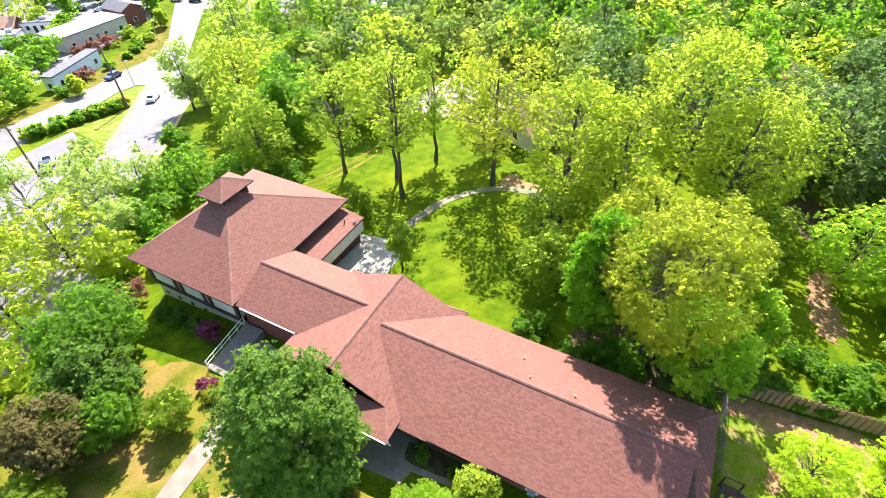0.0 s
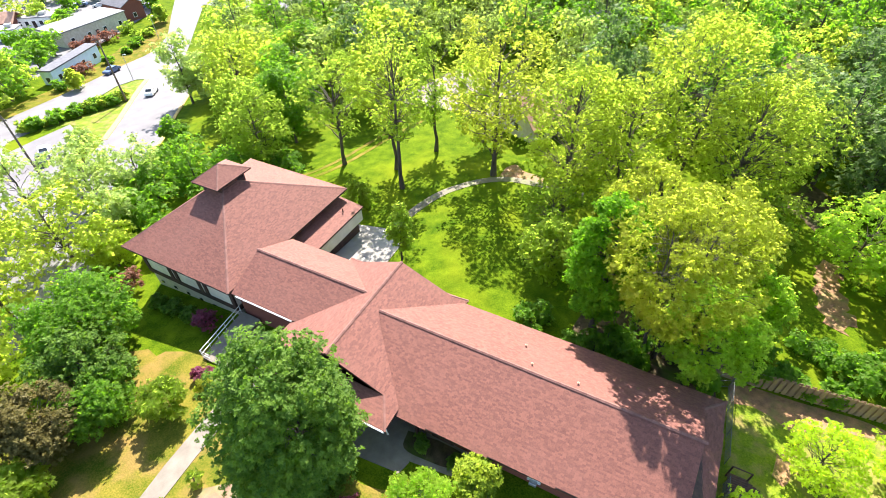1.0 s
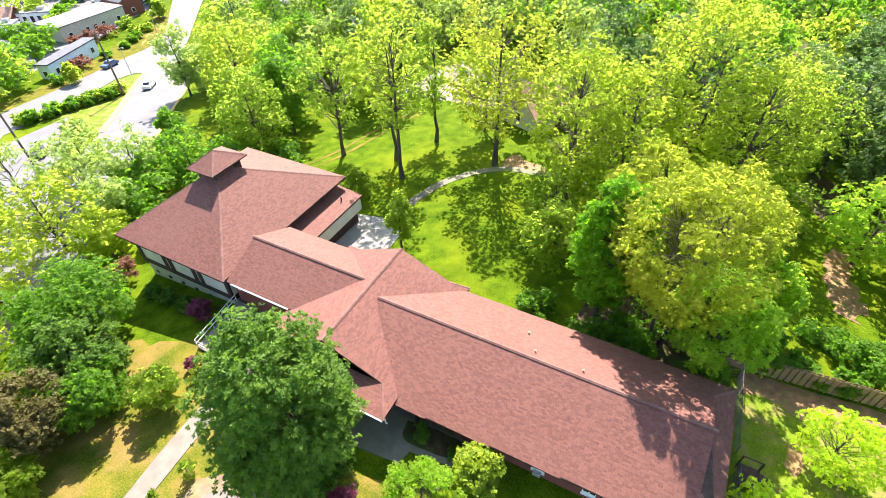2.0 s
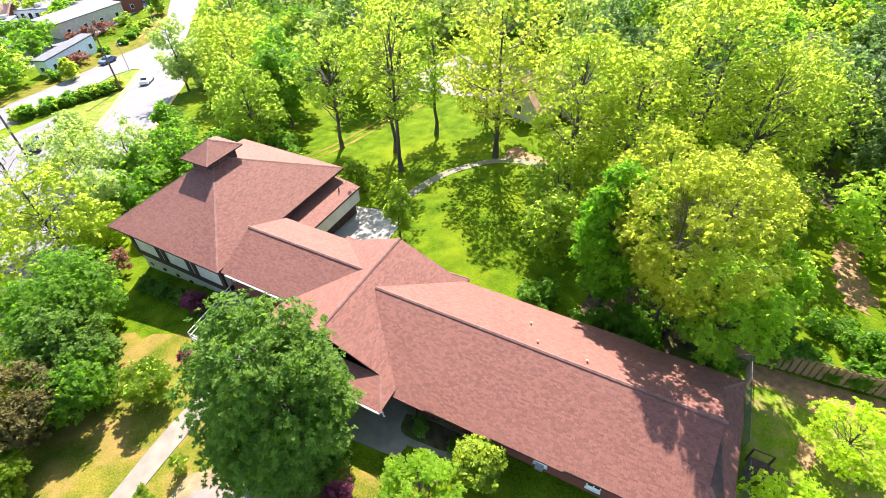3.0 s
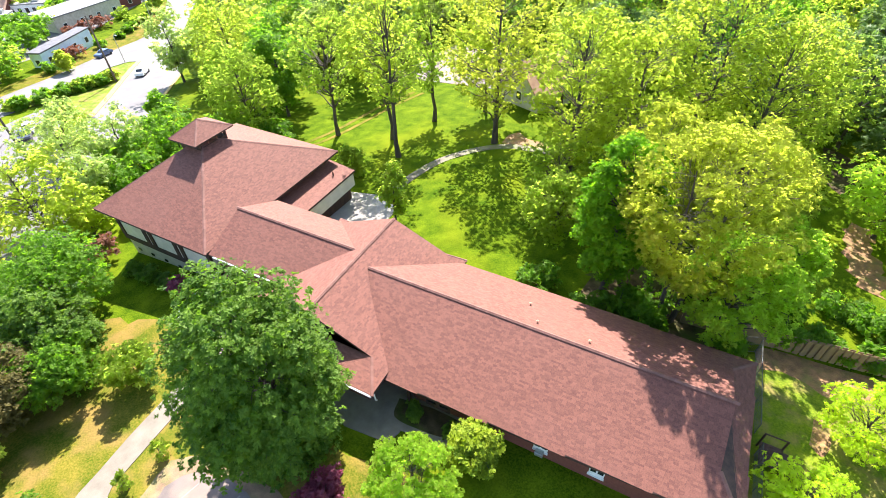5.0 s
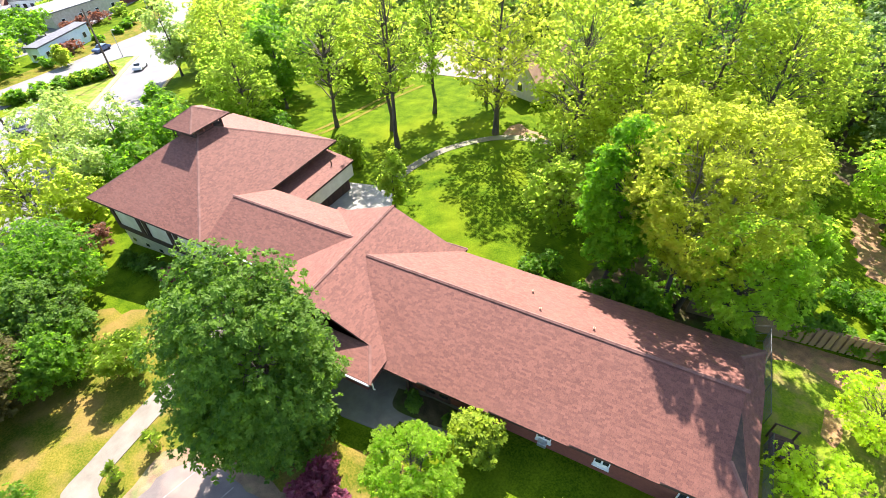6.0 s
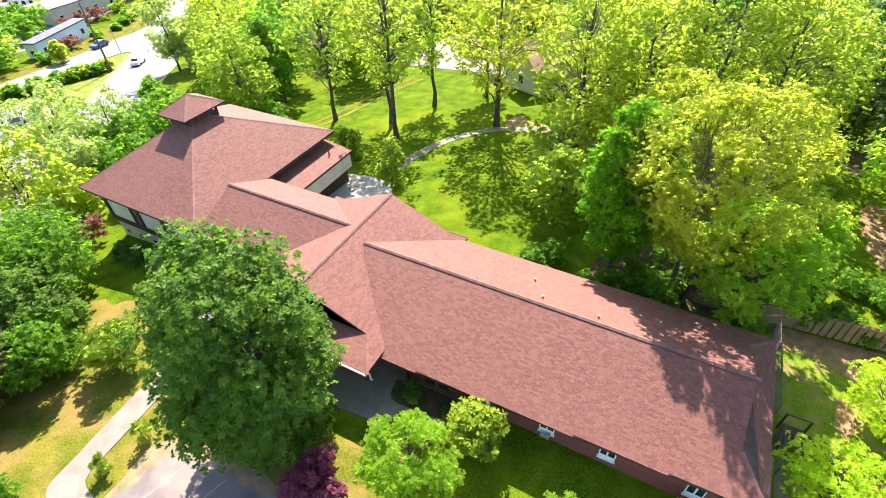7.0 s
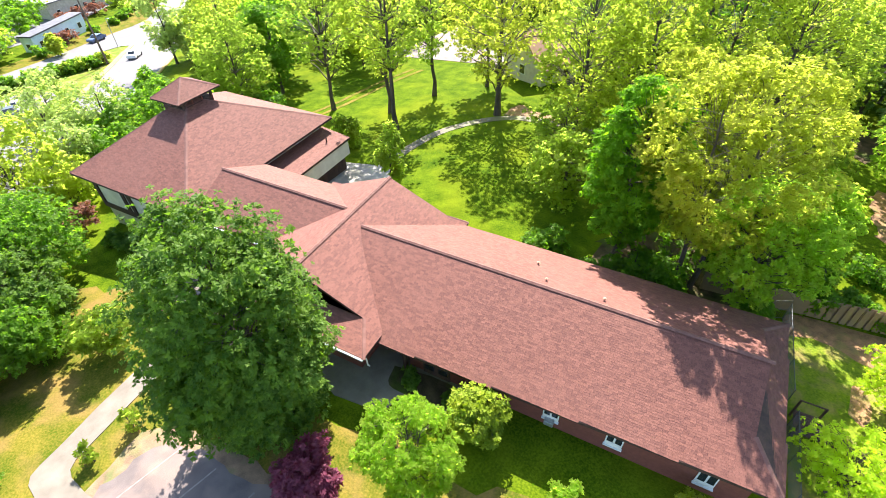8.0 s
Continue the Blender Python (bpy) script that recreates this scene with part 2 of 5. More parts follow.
# ---- trees ----
def leaves(rng, blobs, n, size, shell=0.55, per=13):
    """Whorls of leaves round short twig ends, set in the shells of the crown's lobes. The leaves of one whorl share its middle point."""
    blobs = np.asarray(blobs, float)
    w = blobs[:, 3] ** 2
    m = max(6, n // per)
    k = rng.choice(len(blobs), m, p=w / w.sum())
    d = rng.normal(size=(m, 3))
    d[:, 2] += 0.25
    d /= np.linalg.norm(d, axis=1)[:, None]
    lump = 1 + 0.2 * np.sin(d[:, 0] * 5 + k) * np.cos(d[:, 1] * 6 + 2 * k) + 0.12 * np.sin(d[:, 2] * 9 + k)
    rad = (shell + (1.08 - shell) * rng.random(m) ** 0.6) * lump
    c = blobs[k, :3] + d * rad[:, None] * np.stack([blobs[k, 3], blobs[k, 3], blobs[k, 3] * 0.8], 1)
    c[:, 2] = np.maximum(c[:, 2], 0.12)
    axis = d * 0.5 + rng.normal(size=(m, 3)) * 0.28 + np.array([0, 0, 0.75])
    axis /= np.linalg.norm(axis, axis=1)[:, None]
    side = np.cross(axis, rng.normal(size=(m, 3)))
    side /= np.linalg.norm(side, axis=1)[:, None] + 1e-9
    other = np.cross(axis, side)
    a = (np.arange(per)[None] * 2.4 + rng.random((m, per)) * 0.9)
    out = np.cos(a)[..., None] * side[:, None] + np.sin(a)[..., None] * other[:, None]
    rise = rng.uniform(-0.35, 0.75, (m, per))[..., None]
    way = out + axis[:, None] * rise
    way /= np.linalg.norm(way, axis=2)[..., None]
    length = size * (0.65 + 0.7 * rng.random((m, 1))) * (0.7 + 0.6 * rng.random((m, per)))
    length = length[..., None]
    across = np.cross(way, axis[:, None] + rng.normal(size=(m, per, 3)) * 0.35)
    across /= np.linalg.norm(across, axis=2)[..., None] + 1e-9
    sag = np.array([0, 0, 1.0]) * length
    flip = np.where(rng.random((m, per)) < 0.5, -1.0, 1.0)[..., None]
    tip = c[:, None] + way * length * 1.12 - across * flip * length * 0.14 - sag * 0.12
    shoulder = c[:, None] + way * length * 0.66 + across * flip * length * 0.42
    v = np.concatenate([c[:, None], tip, shoulder], 1)
    base = (np.arange(m) * (1 + 2 * per))[:, None]
    q = np.arange(per)[None]
    f = np.stack([np.broadcast_to(base, (m, per)), base + 1 + q, base + 1 + per + q], -1)
    return v.reshape(-1, 3), f.reshape(-1, 3)


def curve_between(a, b, rng, lift, n=6, wobble=0.12):
    a, b = np.asarray(a, float), np.asarray(b, float)
    s = np.linspace(0, 1, n)[:, None]
    length = np.linalg.norm(b - a)
    p = a + (b - a) * s + np.array([0, 0, 1]) * (np.sin(s * math.pi) * lift * length)
    p[1:-1] += rng.normal(size=(n - 2, 3)) * wobble * length * 0.25
    return p


def tree_meshes(seed, h, r, leaf, count=9000, size=0.3, low=0.25, lobes=26, lobe=0.36, stems=1, bark=BARK, shell=0.5, twigs=2, limb_size=0.38, per=13, rind=0.35):
    """Trunk and crown of a tree h high with a crown of radius r that begins at the share low of its height."""
    rng = np.random.default_rng(seed)
    zc, rz = h * (1 + low) / 2, h * (1 - low) / 2
    blobs = []
    while len(blobs) < lobes:
        d = rng.normal(size=3)
        d /= np.linalg.norm(d)
        q = rind + (0.85 - rind) * rng.random() ** 0.5
        z = d[2] * q
        wide = 1 - 0.25 * max(0, -z)
        lr = r * lobe * (0.65 + 0.6 * rng.random())
        blobs.append((d[0] * q * r * wide, d[1] * q * r * wide, zc + z * rz * 1.02, min(lr, rz * 0.9)))
    paths = []
    tr = 0.0095 * h + 0.012 * r + 0.03
    for s in range(stems):
        a = s * 2 * math.pi / stems + rng.random()
        off = np.array([math.cos(a), math.sin(a), 0]) * (0.0 if stems == 1 else 0.25 * r)
        foot = np.array([0, 0, -0.3]) + off * 0.25
        top = np.array([0, 0, h * 0.78]) + off
        path = curve_between(foot, top, rng, 0.0, 8, 0.03)
        rad = tr / math.sqrt(stems) * np.linspace(1.0, 0.22, 8)
        rad[0] *= 1.45
        paths.append((path, rad))
    for i, bl in enumerate(blobs):
        path, rad = paths[i % stems]
        zz = max(h * low * 0.75, bl[2] - 0.45 * math.hypot(bl[0], bl[1]) - 0.1 * h)
        j = int(np.clip(np.searchsorted(path[:, 2], zz), 1, 6))
        b = np.array(bl[:3])
        limb = curve_between(path[j], b, rng, 0.06, 6, 0.14)
        r0 = rad[j] * limb_size
        paths.append((limb, np.linspace(r0, 0.009 + 0.0007 * h, 6)))
        for _ in range(twigs):
            d = rng.normal(size=3)
            d /= np.linalg.norm(d)
            k = rng.integers(3, 6)
            paths.append((curve_between(limb[k], b + d * bl[3] * 0.8, rng, 0.03, 4, 0.1), np.linspace(max(0.014, r0 * 0.3), 0.006, 4)))
    v, f = tubes(paths[:stems], 8)
    w, g = tubes(paths[stems:], 3)
    trunk = mesh("trunk", np.concatenate([v, w]), np.concatenate([f, g + len(v)]), bark, True)
    v, f = leaves(rng, blobs, count, size, shell, per)
    return trunk, mesh("crown", v, f, leaf)


def tree(name, label, x, y, h, r, leaf, category="tree", group="", **more):
    ob = thing(name, label, category, (x, y, ground(x, y)), group)
    trunk, crown = tree_meshes(int(abs(x * 131 + y * 17 + h * 7)) + 3, h, r, leaf, **more)
    part("trunk", trunk, ob)
    part("crown", crown, ob)
    return ob


# ---- the land ----
def steps(values):
    out = []
    for a, b, n in values:
        out += list(np.linspace(a, b, n, endpoint=False))
    return np.array(out + [values[-1][1]])


gx = steps([(-2500, -400, 12), (-400, -110, 20), (-110, 0, 55), (0, 60, 40), (60, 300, 24), (300, 2500, 12)])
gy = steps([(-2500, -300, 10), (-300, -40, 20), (-40, 0, 27), (0, 60, 40), (60, 300, 30), (300, 2500, 12)])
gv = np.array([(x, y, ground(x, y)) for y in gy for x in gx])
nx = len(gx)
gi, gj = np.meshgrid(np.arange(len(gy) - 1), np.arange(nx - 1), indexing="ij")
gf = np.stack([gi * nx + gj, gi * nx + gj + 1, (gi + 1) * nx + gj + 1, (gi + 1) * nx + gj], -1).reshape(-1, 4)
land = new("ground", mesh("ground", gv, gf, GRASS, True))
tagged(land, "green spring lawn sloping gently down to the road", "ground", kind="structure")


def ragged(points, amount, seed, step=1.2):
    """An outline with small irregular bends between its corners."""
    rng = random.Random(seed)
    out = []
    for (ax, ay), (bx, by) in zip(points, points[1:] + points[:1]):
        n = max(1, int(math.hypot(bx - ax, by - ay) / step))
        for i in range(n):
            s = i / n
            out.append((ax + (bx - ax) * s + rng.uniform(-amount, amount), ay + (by - ay) * s + rng.uniform(-amount, amount)))
    return out


def draped(name, outline, mat, rise=0.05, grid=3.0):
    """A sheet with a thickness laid on the land inside an outline."""
    bm = bmesh.new()
    bm.faces.new([bm.verts.new((x, y, 0)) for x, y in outline])
    xs, ys = [p[0] for p in outline], [p[1] for p in outline]
    for axis, lo, hi in ((0, min(xs), max(xs)), (1, min(ys), max(ys))):
        v = math.ceil(lo / grid) * grid
        while v < hi:
            co, no = Vector((0, 0, 0)), Vector((0, 0, 0))
            co[axis], no[axis] = v, 1
            bmesh.ops.bisect_plane(bm, geom=bm.verts[:] + bm.edges[:] + bm.faces[:], plane_co=co, plane_no=no, dist=1e-4)
            v += grid
    bmesh.ops.triangulate(bm, faces=[f for f in bm.faces if len(f.verts) > 4])
    rim = [e for e in bm.edges if e.is_boundary]
    ext = bmesh.ops.extrude_edge_only(bm, edges=rim)
    low = {v for v in ext["geom"] if isinstance(v, bmesh.types.BMVert)}
    for v in bm.verts:
        v.co.z = ground(v.co.x, v.co.y) + (rise - 0.25 if v in low else rise)
    return bm_mesh(name, bm, mat)


def laid(name, label, category, outline, mat, rise=0.05, grid=3.0):
    ob = new(name, draped(name, outline, mat, rise, grid))
    return tagged(ob, label, category, kind="structure")


def ribbon(points, width):
    """The outline of a path of that width along a line."""
    p = np.asarray(points, float)
    t = np.gradient(p, axis=0)
    t /= np.linalg.norm(t, axis=1)[:, None]
    n = np.stack([-t[:, 1], t[:, 0]], 1) * width / 2
    return [tuple(q) for q in p + n] + [tuple(q) for q in (p - n)[::-1]]


def smooth_line(points, n=6):
    p = [Vector((*q, 0)) for q in points]
    p = [p[0] * 2 - p[1]] + p + [p[-1] * 2 - p[-2]]
    out = []
    for a, b, c, d in zip(p, p[1:], p[2:], p[3:]):
        for i in range(n):
            s = i / n
            q = 0.5 * (2 * b + (c - a) * s + (2 * a - 5 * b + 4 * c - d) * s * s + (3 * b - a - 3 * c + d) * s ** 3)
            out.append((q.x, q.y))
    return out + [(p[-2].x, p[-2].y)]


laid("front_lawn", "sunburnt yellowish lawn beside the front walk", "lawn",
     ragged([(-24.26, -28.73), (-23.31, -10.93), (-14.83, -6.24), (-12.72, -8.60), (-4.45, -9.75), (12.43, -10.12), (26.71, -8.28), (26.86, -25.75)], 0.5, 3), DRY_GRASS, 0.015)
laid("yard_ground", "patchy shaded yard grass beside the wing gable", "lawn",
     ragged([(26.74, 9.30), (26.92, -11.03), (42.3, -10.51), (42.1, 10.48)], 0.3, 4), YARD_GRASS, 0.012)
laid("front_walk", "pale concrete walk through the front lawn", "walkway",
     [(-2.95, -19.26), (-4.37, -19.28), (-5.91, -19.12), (-6.42, -18.90), (-6.73, -18.39), (-6.85, -17.24), (-7.18, -14.18), (-7.54, -6.98), (-9.30, -7.03), (-9.15, -12.34), (-8.87, -15.70), (-8.48, -18.28), (-8.37, -19.53), (-8.21, -20.10), (-7.75, -20.46), (-6.20, -20.77), (-3.95, -20.84), (-2.94, -20.79)], CONCRETE, 0.06)
laid("gravel_shoulder", "tan dirt and gravel along the edge of the car park", "bare ground",
     ragged([(-4.05, -21.71), (-4.68, -18.48), (-4.81, -15.42), (-2.99, -14.38), (5.79, -14.02), (7.28, -26.82), (-3.90, -27.45)], 0.25, 22, 0.7), DIRT, 0.03)
laid("car_park", "worn grey asphalt car park with faded bay lines", "car park",
     ragged([(-3.23, -21.66), (-3.77, -18.63), (-3.38, -16.12), (-2.27, -15.12), (5.10, -14.80), (6.68, -26.85), (-3.49, -27.42)], 0.22, 21, 0.6), ASPHALT, 0.04)
for k in range(3):
    laid("bay_line", "faded white painted parking line", "road marking",
         [(-2.94 + 2.7 * k, -20.3), (-2.86 + 2.7 * k, -20.3), (-1.57 + 2.7 * k, -15.3), (-1.65 + 2.7 * k, -15.3)], PAINT_LINE, 0.046)
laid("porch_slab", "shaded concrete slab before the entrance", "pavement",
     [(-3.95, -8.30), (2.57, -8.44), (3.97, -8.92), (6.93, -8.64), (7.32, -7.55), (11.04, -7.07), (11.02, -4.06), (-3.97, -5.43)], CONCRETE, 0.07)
laid("planting_bed", "dark shaded soil bed along the porch wall", "planting bed",
     smooth_line([(6.12, -5.60), (6.53, -6.91), (8.50, -6.95), (10.26, -6.62), (10.64, -5.39), (8.48, -5.25)], 4), SHADED_LITTER, 0.09)
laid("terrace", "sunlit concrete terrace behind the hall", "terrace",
     [(-13.85, 8.27), (-5.79, 8.35), (-6.13, 13.02), (-7.90, 15.69), (-13.38, 15.02)], SUNLIT_CONCRETE, 0.06)
laid("park_path", "narrow pale path winding across the park lawn", "path",
     ribbon(smooth_line([(-8.72, 15.50), (-8.34, 20.09), (-7.15, 24.66), (-4.73, 28.24), (-1.51, 30.6), (3.46, 31.5), (9.17, 31.6)]), 1.2), PATH, 0.04)
for shift in (0.0, 1.7):
    laid("worn_track", "faint worn wheel track across the park lawn", "path",
         ribbon(smooth_line([(-30.0 + shift, 19.6), (-27.4 + shift, 24.0), (-26.0 + shift, 28.2), (-25.2 + shift, 33.0), (-24.4 + shift, 38.5), (-22.6 + shift, 45.0)]), 0.65), DRY_GRASS, 0.03)
laid("worn_ground", "bare trampled earth beside the park path", "bare ground",
     smooth_line([(-1.92, 31.5), (0.88, 31.2), (3.86, 31.9), (3.25, 33.4), (0.66, 33.7), (-0.94, 35.0), (-1.94, 33.9)], 5), BANK, 0.03)
laid("dirt_bank", "orange bare earth along the garden fence", "bare ground",
     smooth_line([(27.40, 8.03), (27.48, 10.2), (32.1, 10.6), (36.7, 11.0), (38.7, 10.2), (34.9, 9.09), (32.7, 7.81), (31.4, 7.52), (30.3, 8.15), (28.79, 8.50)], 5), BANK, 0.022)
laid("dirt_clearing", "bare orange-tan earth beside the sycamores", "bare ground",
     ragged([(34.5, 31.0), (33.9, 27.0), (33.7, 23.6), (34.6, 21.4), (35.9, 20.2), (36.9, 22.4), (36.1, 27.0), (36.4, 31.0)], 0.45, 6, 0.6), BANK, 0.03)
laid("dirt_clearing", "dark brown bare earth under the woodland edge", "bare ground",
     ragged([(31.6, 40.5), (34.8, 36.6), (36.6, 40.5), (36.2, 46.5), (33.4, 48.0)], 0.5, 7), SHADED_LITTER, 0.03)
laid("dirt_patch", "small worn earth patch in the yard grass", "bare ground",
     smooth_line([(30.3, 3.15), (31.0, 2.61), (31.5, 3.89), (31.3, 5.34), (30.7, 5.42), (30.5, 4.24)], 5), BANK, 0.022)
# Real litter; its dark tone also stands in for tree shade.
laid("shaded_litter", "shaded brown leaf litter beneath the large trees", "bare ground",
     ragged([(13.75, 6.43), (26.38, 6.93), (26.50, 14.60), (19.89, 16.44), (14.66, 12.75)], 0.8, 9), SHADED_LITTER, 0.02)

# roads by the shops, beyond the hall
laid("main_road", "sun-bleached wide street curving past the shops", "road",
     [(-56.1, 16.21), (-62.1, 24.46), (-69.6, 32.9), (-77.7, 42.8), (-86.8, 51.7), (-106.8, 66.0), (-121.0, 81.7), (-140.5, 103.5), (-204.2, 164.3), (-225.8, 157.3),
      (-155.2, 103.7), (-138.6, 87.8), (-124.5, 74.7), (-117.4, 65.3), (-115.4, 54.9), (-111.9, 41.6), (-109.8, 33.3), (-106.2, 18.12), (-101.2, -35.8), (-88.0, -34.9), (-85.1, 8.48), (-92.0, 13.57), (-92.5, 17.96), (-96.1, 26.70),
      (-97.9, 34.2), (-101.5, 42.1), (-100.9, 46.8), (-98.1, 47.6), (-94.1, 42.8), (-87.7, 36.2), (-80.2, 28.37), (-73.2, 20.94), (-63.1, 8.27), (-57.0, -43.2), (-41.9, -42.0), (-45.6, -7.69)], ROADWAY, 0.05, 6.0)
laid("verge", "yellow-green grass verge before the shops", "lawn",
     [(-106.1, 18.12), (-109.7, 33.3), (-111.8, 41.6), (-115.3, 55.0), (-117.3, 65.4), (-124.3, 74.7), (-138.4, 87.8), (-143.7, 86.3), (-131.5, 75.0), (-128.3, 62.0), (-120.7, 49.6), (-115.3, 35.5), (-112.0, 17.42)], DRY_GRASS, 0.02, 6.0)
laid("island", "grassy planted island between the streets", "lawn",
     [(-74.1, 21.36), (-80.6, 28.80), (-88.1, 36.6), (-94.5, 43.2), (-98.4, 47.0), (-100.5, 46.0), (-101.0, 42.0), (-97.5, 34.2), (-95.7, 26.70), (-92.1, 18.28), (-88.2, 23.39)], YARD_GRASS, 0.02, 6.0)
laid("kerb_island", "yellow painted kerb along the planted island", "kerb",
     ribbon([(-72.9, 20.62), (-79.8, 28.16), (-87.3, 35.9), (-93.7, 42.6), (-97.9, 47.4)], 1.1), YELLOW_LINE, 0.14, 6.0)
laid("kerb_park", "yellowish kerb along the park side of the street", "kerb",
     ribbon([(-55.5, 15.91), (-61.6, 24.25), (-69.1, 32.8), (-77.2, 42.7)], 0.6), YELLOW_LINE, 0.14, 6.0)
laid("shop_car_park", "pale concrete car park among the shops", "car park",
     [(-86.4, 11.34), (-87.5, 16.99), (-88.2, 23.28), (-78.4, 19.82), (-69.1, 11.23), (-59.7, -3.99), (-78.0, -10.83)], ROADWAY, 0.05, 6.0)
laid("shop_forecourt", "pale paved forecourts behind the shops", "car park",
     [(-146.9, 86.5), (-126.3, 38.4), (-127.0, -4.45), (-284.1, -8.60), (-346.3, 103.4), (-233.2, 144.1), (-176.3, 111.3)], ROADWAY, 0.04, 8.0)
laid("side_lane", "pale sunlit lane seen between the elms", "road",
     [(-50.1, 6.37), (-42.1, 2.45), (-35.4, -6.37), (-32.0, -14.25), (-30.8, -35.1), (-48.9, -36.4)], ROADWAY, 0.045, 6.0)
laid("lower_car_park", "pale car park seen through the trees", "car park",
     [(-31.3, 51.0), (-5.91, 48.8), (-4.11, 62.5), (-27.23, 69.8)], ASPHALT, 0.05, 6.0)
laid("paved_yard", "pale paved yard glimpsed between the trees", "car park",
     [(-79.0, 71.0), (-68.0, 68.5), (-65.5, 75.0), (-77.0, 79.0)], ROADWAY, 0.05, 6.0)
laid("cross_street", "pale street and car park beyond the park trees", "road",
     [(-140.0, 100.0), (-112.0, 104.0), (-92.0, 108.0), (-76.0, 113.0), (-54.6, 136.0), (-176.4, 161.4)], ROADWAY, 0.075, 8.0)

# ---- the building ----
building = thing("community_building", "low rambling brick building with brown shingled hip roofs and a cupola", "building")


def shingles(poly, seed, course=0.132, tab=0.26):
    """Rows of shingle tabs on a flat convex slope. The lowest edge of the slope is its eave."""
    rng = np.random.default_rng(seed)
    P = np.asarray(poly, float)
    n = np.cross(P[1] - P[0], P[2] - P[0])
    n /= np.linalg.norm(n)
    if n[2] < 0:
        n = -n
    up = np.array([0, 0, 1.0]) - n * n[2]
    up /= np.linalg.norm(up)
    along = np.cross(up, n)
    o = P[np.argmin(P[:, 2])]
    a, b = (P - o) @ along, (P - o) @ up
    V = []
    rows = int(b.max() / course) + 1
    for i in range(rows):
        b0, b1 = i * course, min((i + 1) * course + 0.015, b.max())
        mid = min((b0 + b1) / 2, b.max() - 1e-3)
        xs = []
        for k in range(len(P)):
            q = (k + 1) % len(P)
            if (b[k] - mid) * (b[q] - mid) < 0:
                xs.append(a[k] + (a[q] - a[k]) * (mid - b[k]) / (b[q] - b[k]))
        if len(xs) < 2:
            continue
        lo, hi = min(xs), max(xs)
        cuts = np.arange(lo - tab * rng.random(), hi, tab)
        cuts = np.concatenate([[lo], cuts[(cuts > lo + 0.04) & (cuts < hi - 0.04)], [hi]])
        l, r = cuts[:-1] + 0.003, cuts[1:] - 0.003
        h = 0.006 + 0.006 * rng.random(len(l))
        c0 = b0 - 0.012 * rng.random(len(l))
        def pt(aa, bb, hh):
            return o + np.outer(aa, along) + np.outer(np.broadcast_to(bb, aa.shape), up) + np.outer(np.broadcast_to(hh, aa.shape), n)
        V.append(np.stack([pt(l, c0, 0.0), pt(r, c0, 0.0), pt(r, c0, h), pt(l, c0, h), pt(r, np.full(len(r), b1), 0.0006), pt(l, np.full(len(l), b1), 0.0006)], 1))
    V = np.concatenate(V)
    k = np.arange(len(V))[:, None] * 6
    F = np.concatenate([k + np.array([0, 1, 2, 3]), k + np.array([3, 2, 4, 5])])
    return V.reshape(-1, 3), F


def deck(poly, thick=0.2):
    """A slab under a slope."""
    n = len(poly)
    low = [(x, y, z - thick) for x, y, z in poly]
    return list(poly) + low, [tuple(range(n)), tuple(range(2 * n - 1, n - 1, -1))] + [(i, i + n, (i + 1) % n + n, (i + 1) % n) for i in range(n)]


def cap(points, width=0.34, lift=0.0):
    """Bent shingle caps along a ridge or hip."""
    V, F = [], []
    for a, b in zip(points, points[1:]):
        a, b = Vector(a), Vector(b)
        d = b - a
        n = max(1, int(d.length / 0.3))
        side = d.cross(Vector((0, 0, 1))).normalized() * width / 2
        for i in range(n):
            p, q = a + d * (i / n), a + d * ((i + 1.15) / n)
            k = len(V)
            V += [p + side - Vector((0, 0, 0.02 - lift)), p + Vector((0, 0, 0.065 + lift)), p - side - Vector((0, 0, 0.02 - lift)), q + side - Vector((0, 0, 0.03 - lift)), q + Vector((0, 0, 0.045 + lift)), q - side - Vector((0, 0, 0.03 - lift))]
            F += [(k, k + 1, k + 4, k + 3), (k + 1, k + 2, k + 5, k + 4), (k, k + 1, k + 2)]
    return V, F


def roof(name, label, slopes, caps, seed):
    ob = None
    V, F, base = [], [], 0
    for s in slopes:
        v, f = deck(s)
        V += v
        F += [tuple(i + base for i in g) for g in f]
        base += len(v)
    ob = part(name, mesh(name, V, F, TIMBER), building, label)
    for i, s in enumerate(slopes):
        v, f = shingles([(x, y, z + 0.012) for x, y, z in s], seed + i)
        part("shingles", mesh("shingles", v, f, SHINGLE), ob, "overlapping brown asphalt shingles", kind="stuff")
    for c in caps:
        v, f = cap(c, 0.26, 0.045 if abs(c[0][2] - c[1][2]) < 0.01 else 0.0)
        part("ridge_cap", mesh("ridge_cap", v, f, RIDGE), ob, kind="stuff")
    return ob


# long classroom wing: ridge along x, small gable over a hipped skirt at its end
WR, PITCH = 5.52, 0.395               # ridge height and pitch
GX, SX = 24.7, 26.2                   # gable and skirt at the east end
gy0 = 3.5
gz = WR - PITCH * gy0


def wing_eave(x, y):
    return (x, y, WR - PITCH * abs(y))


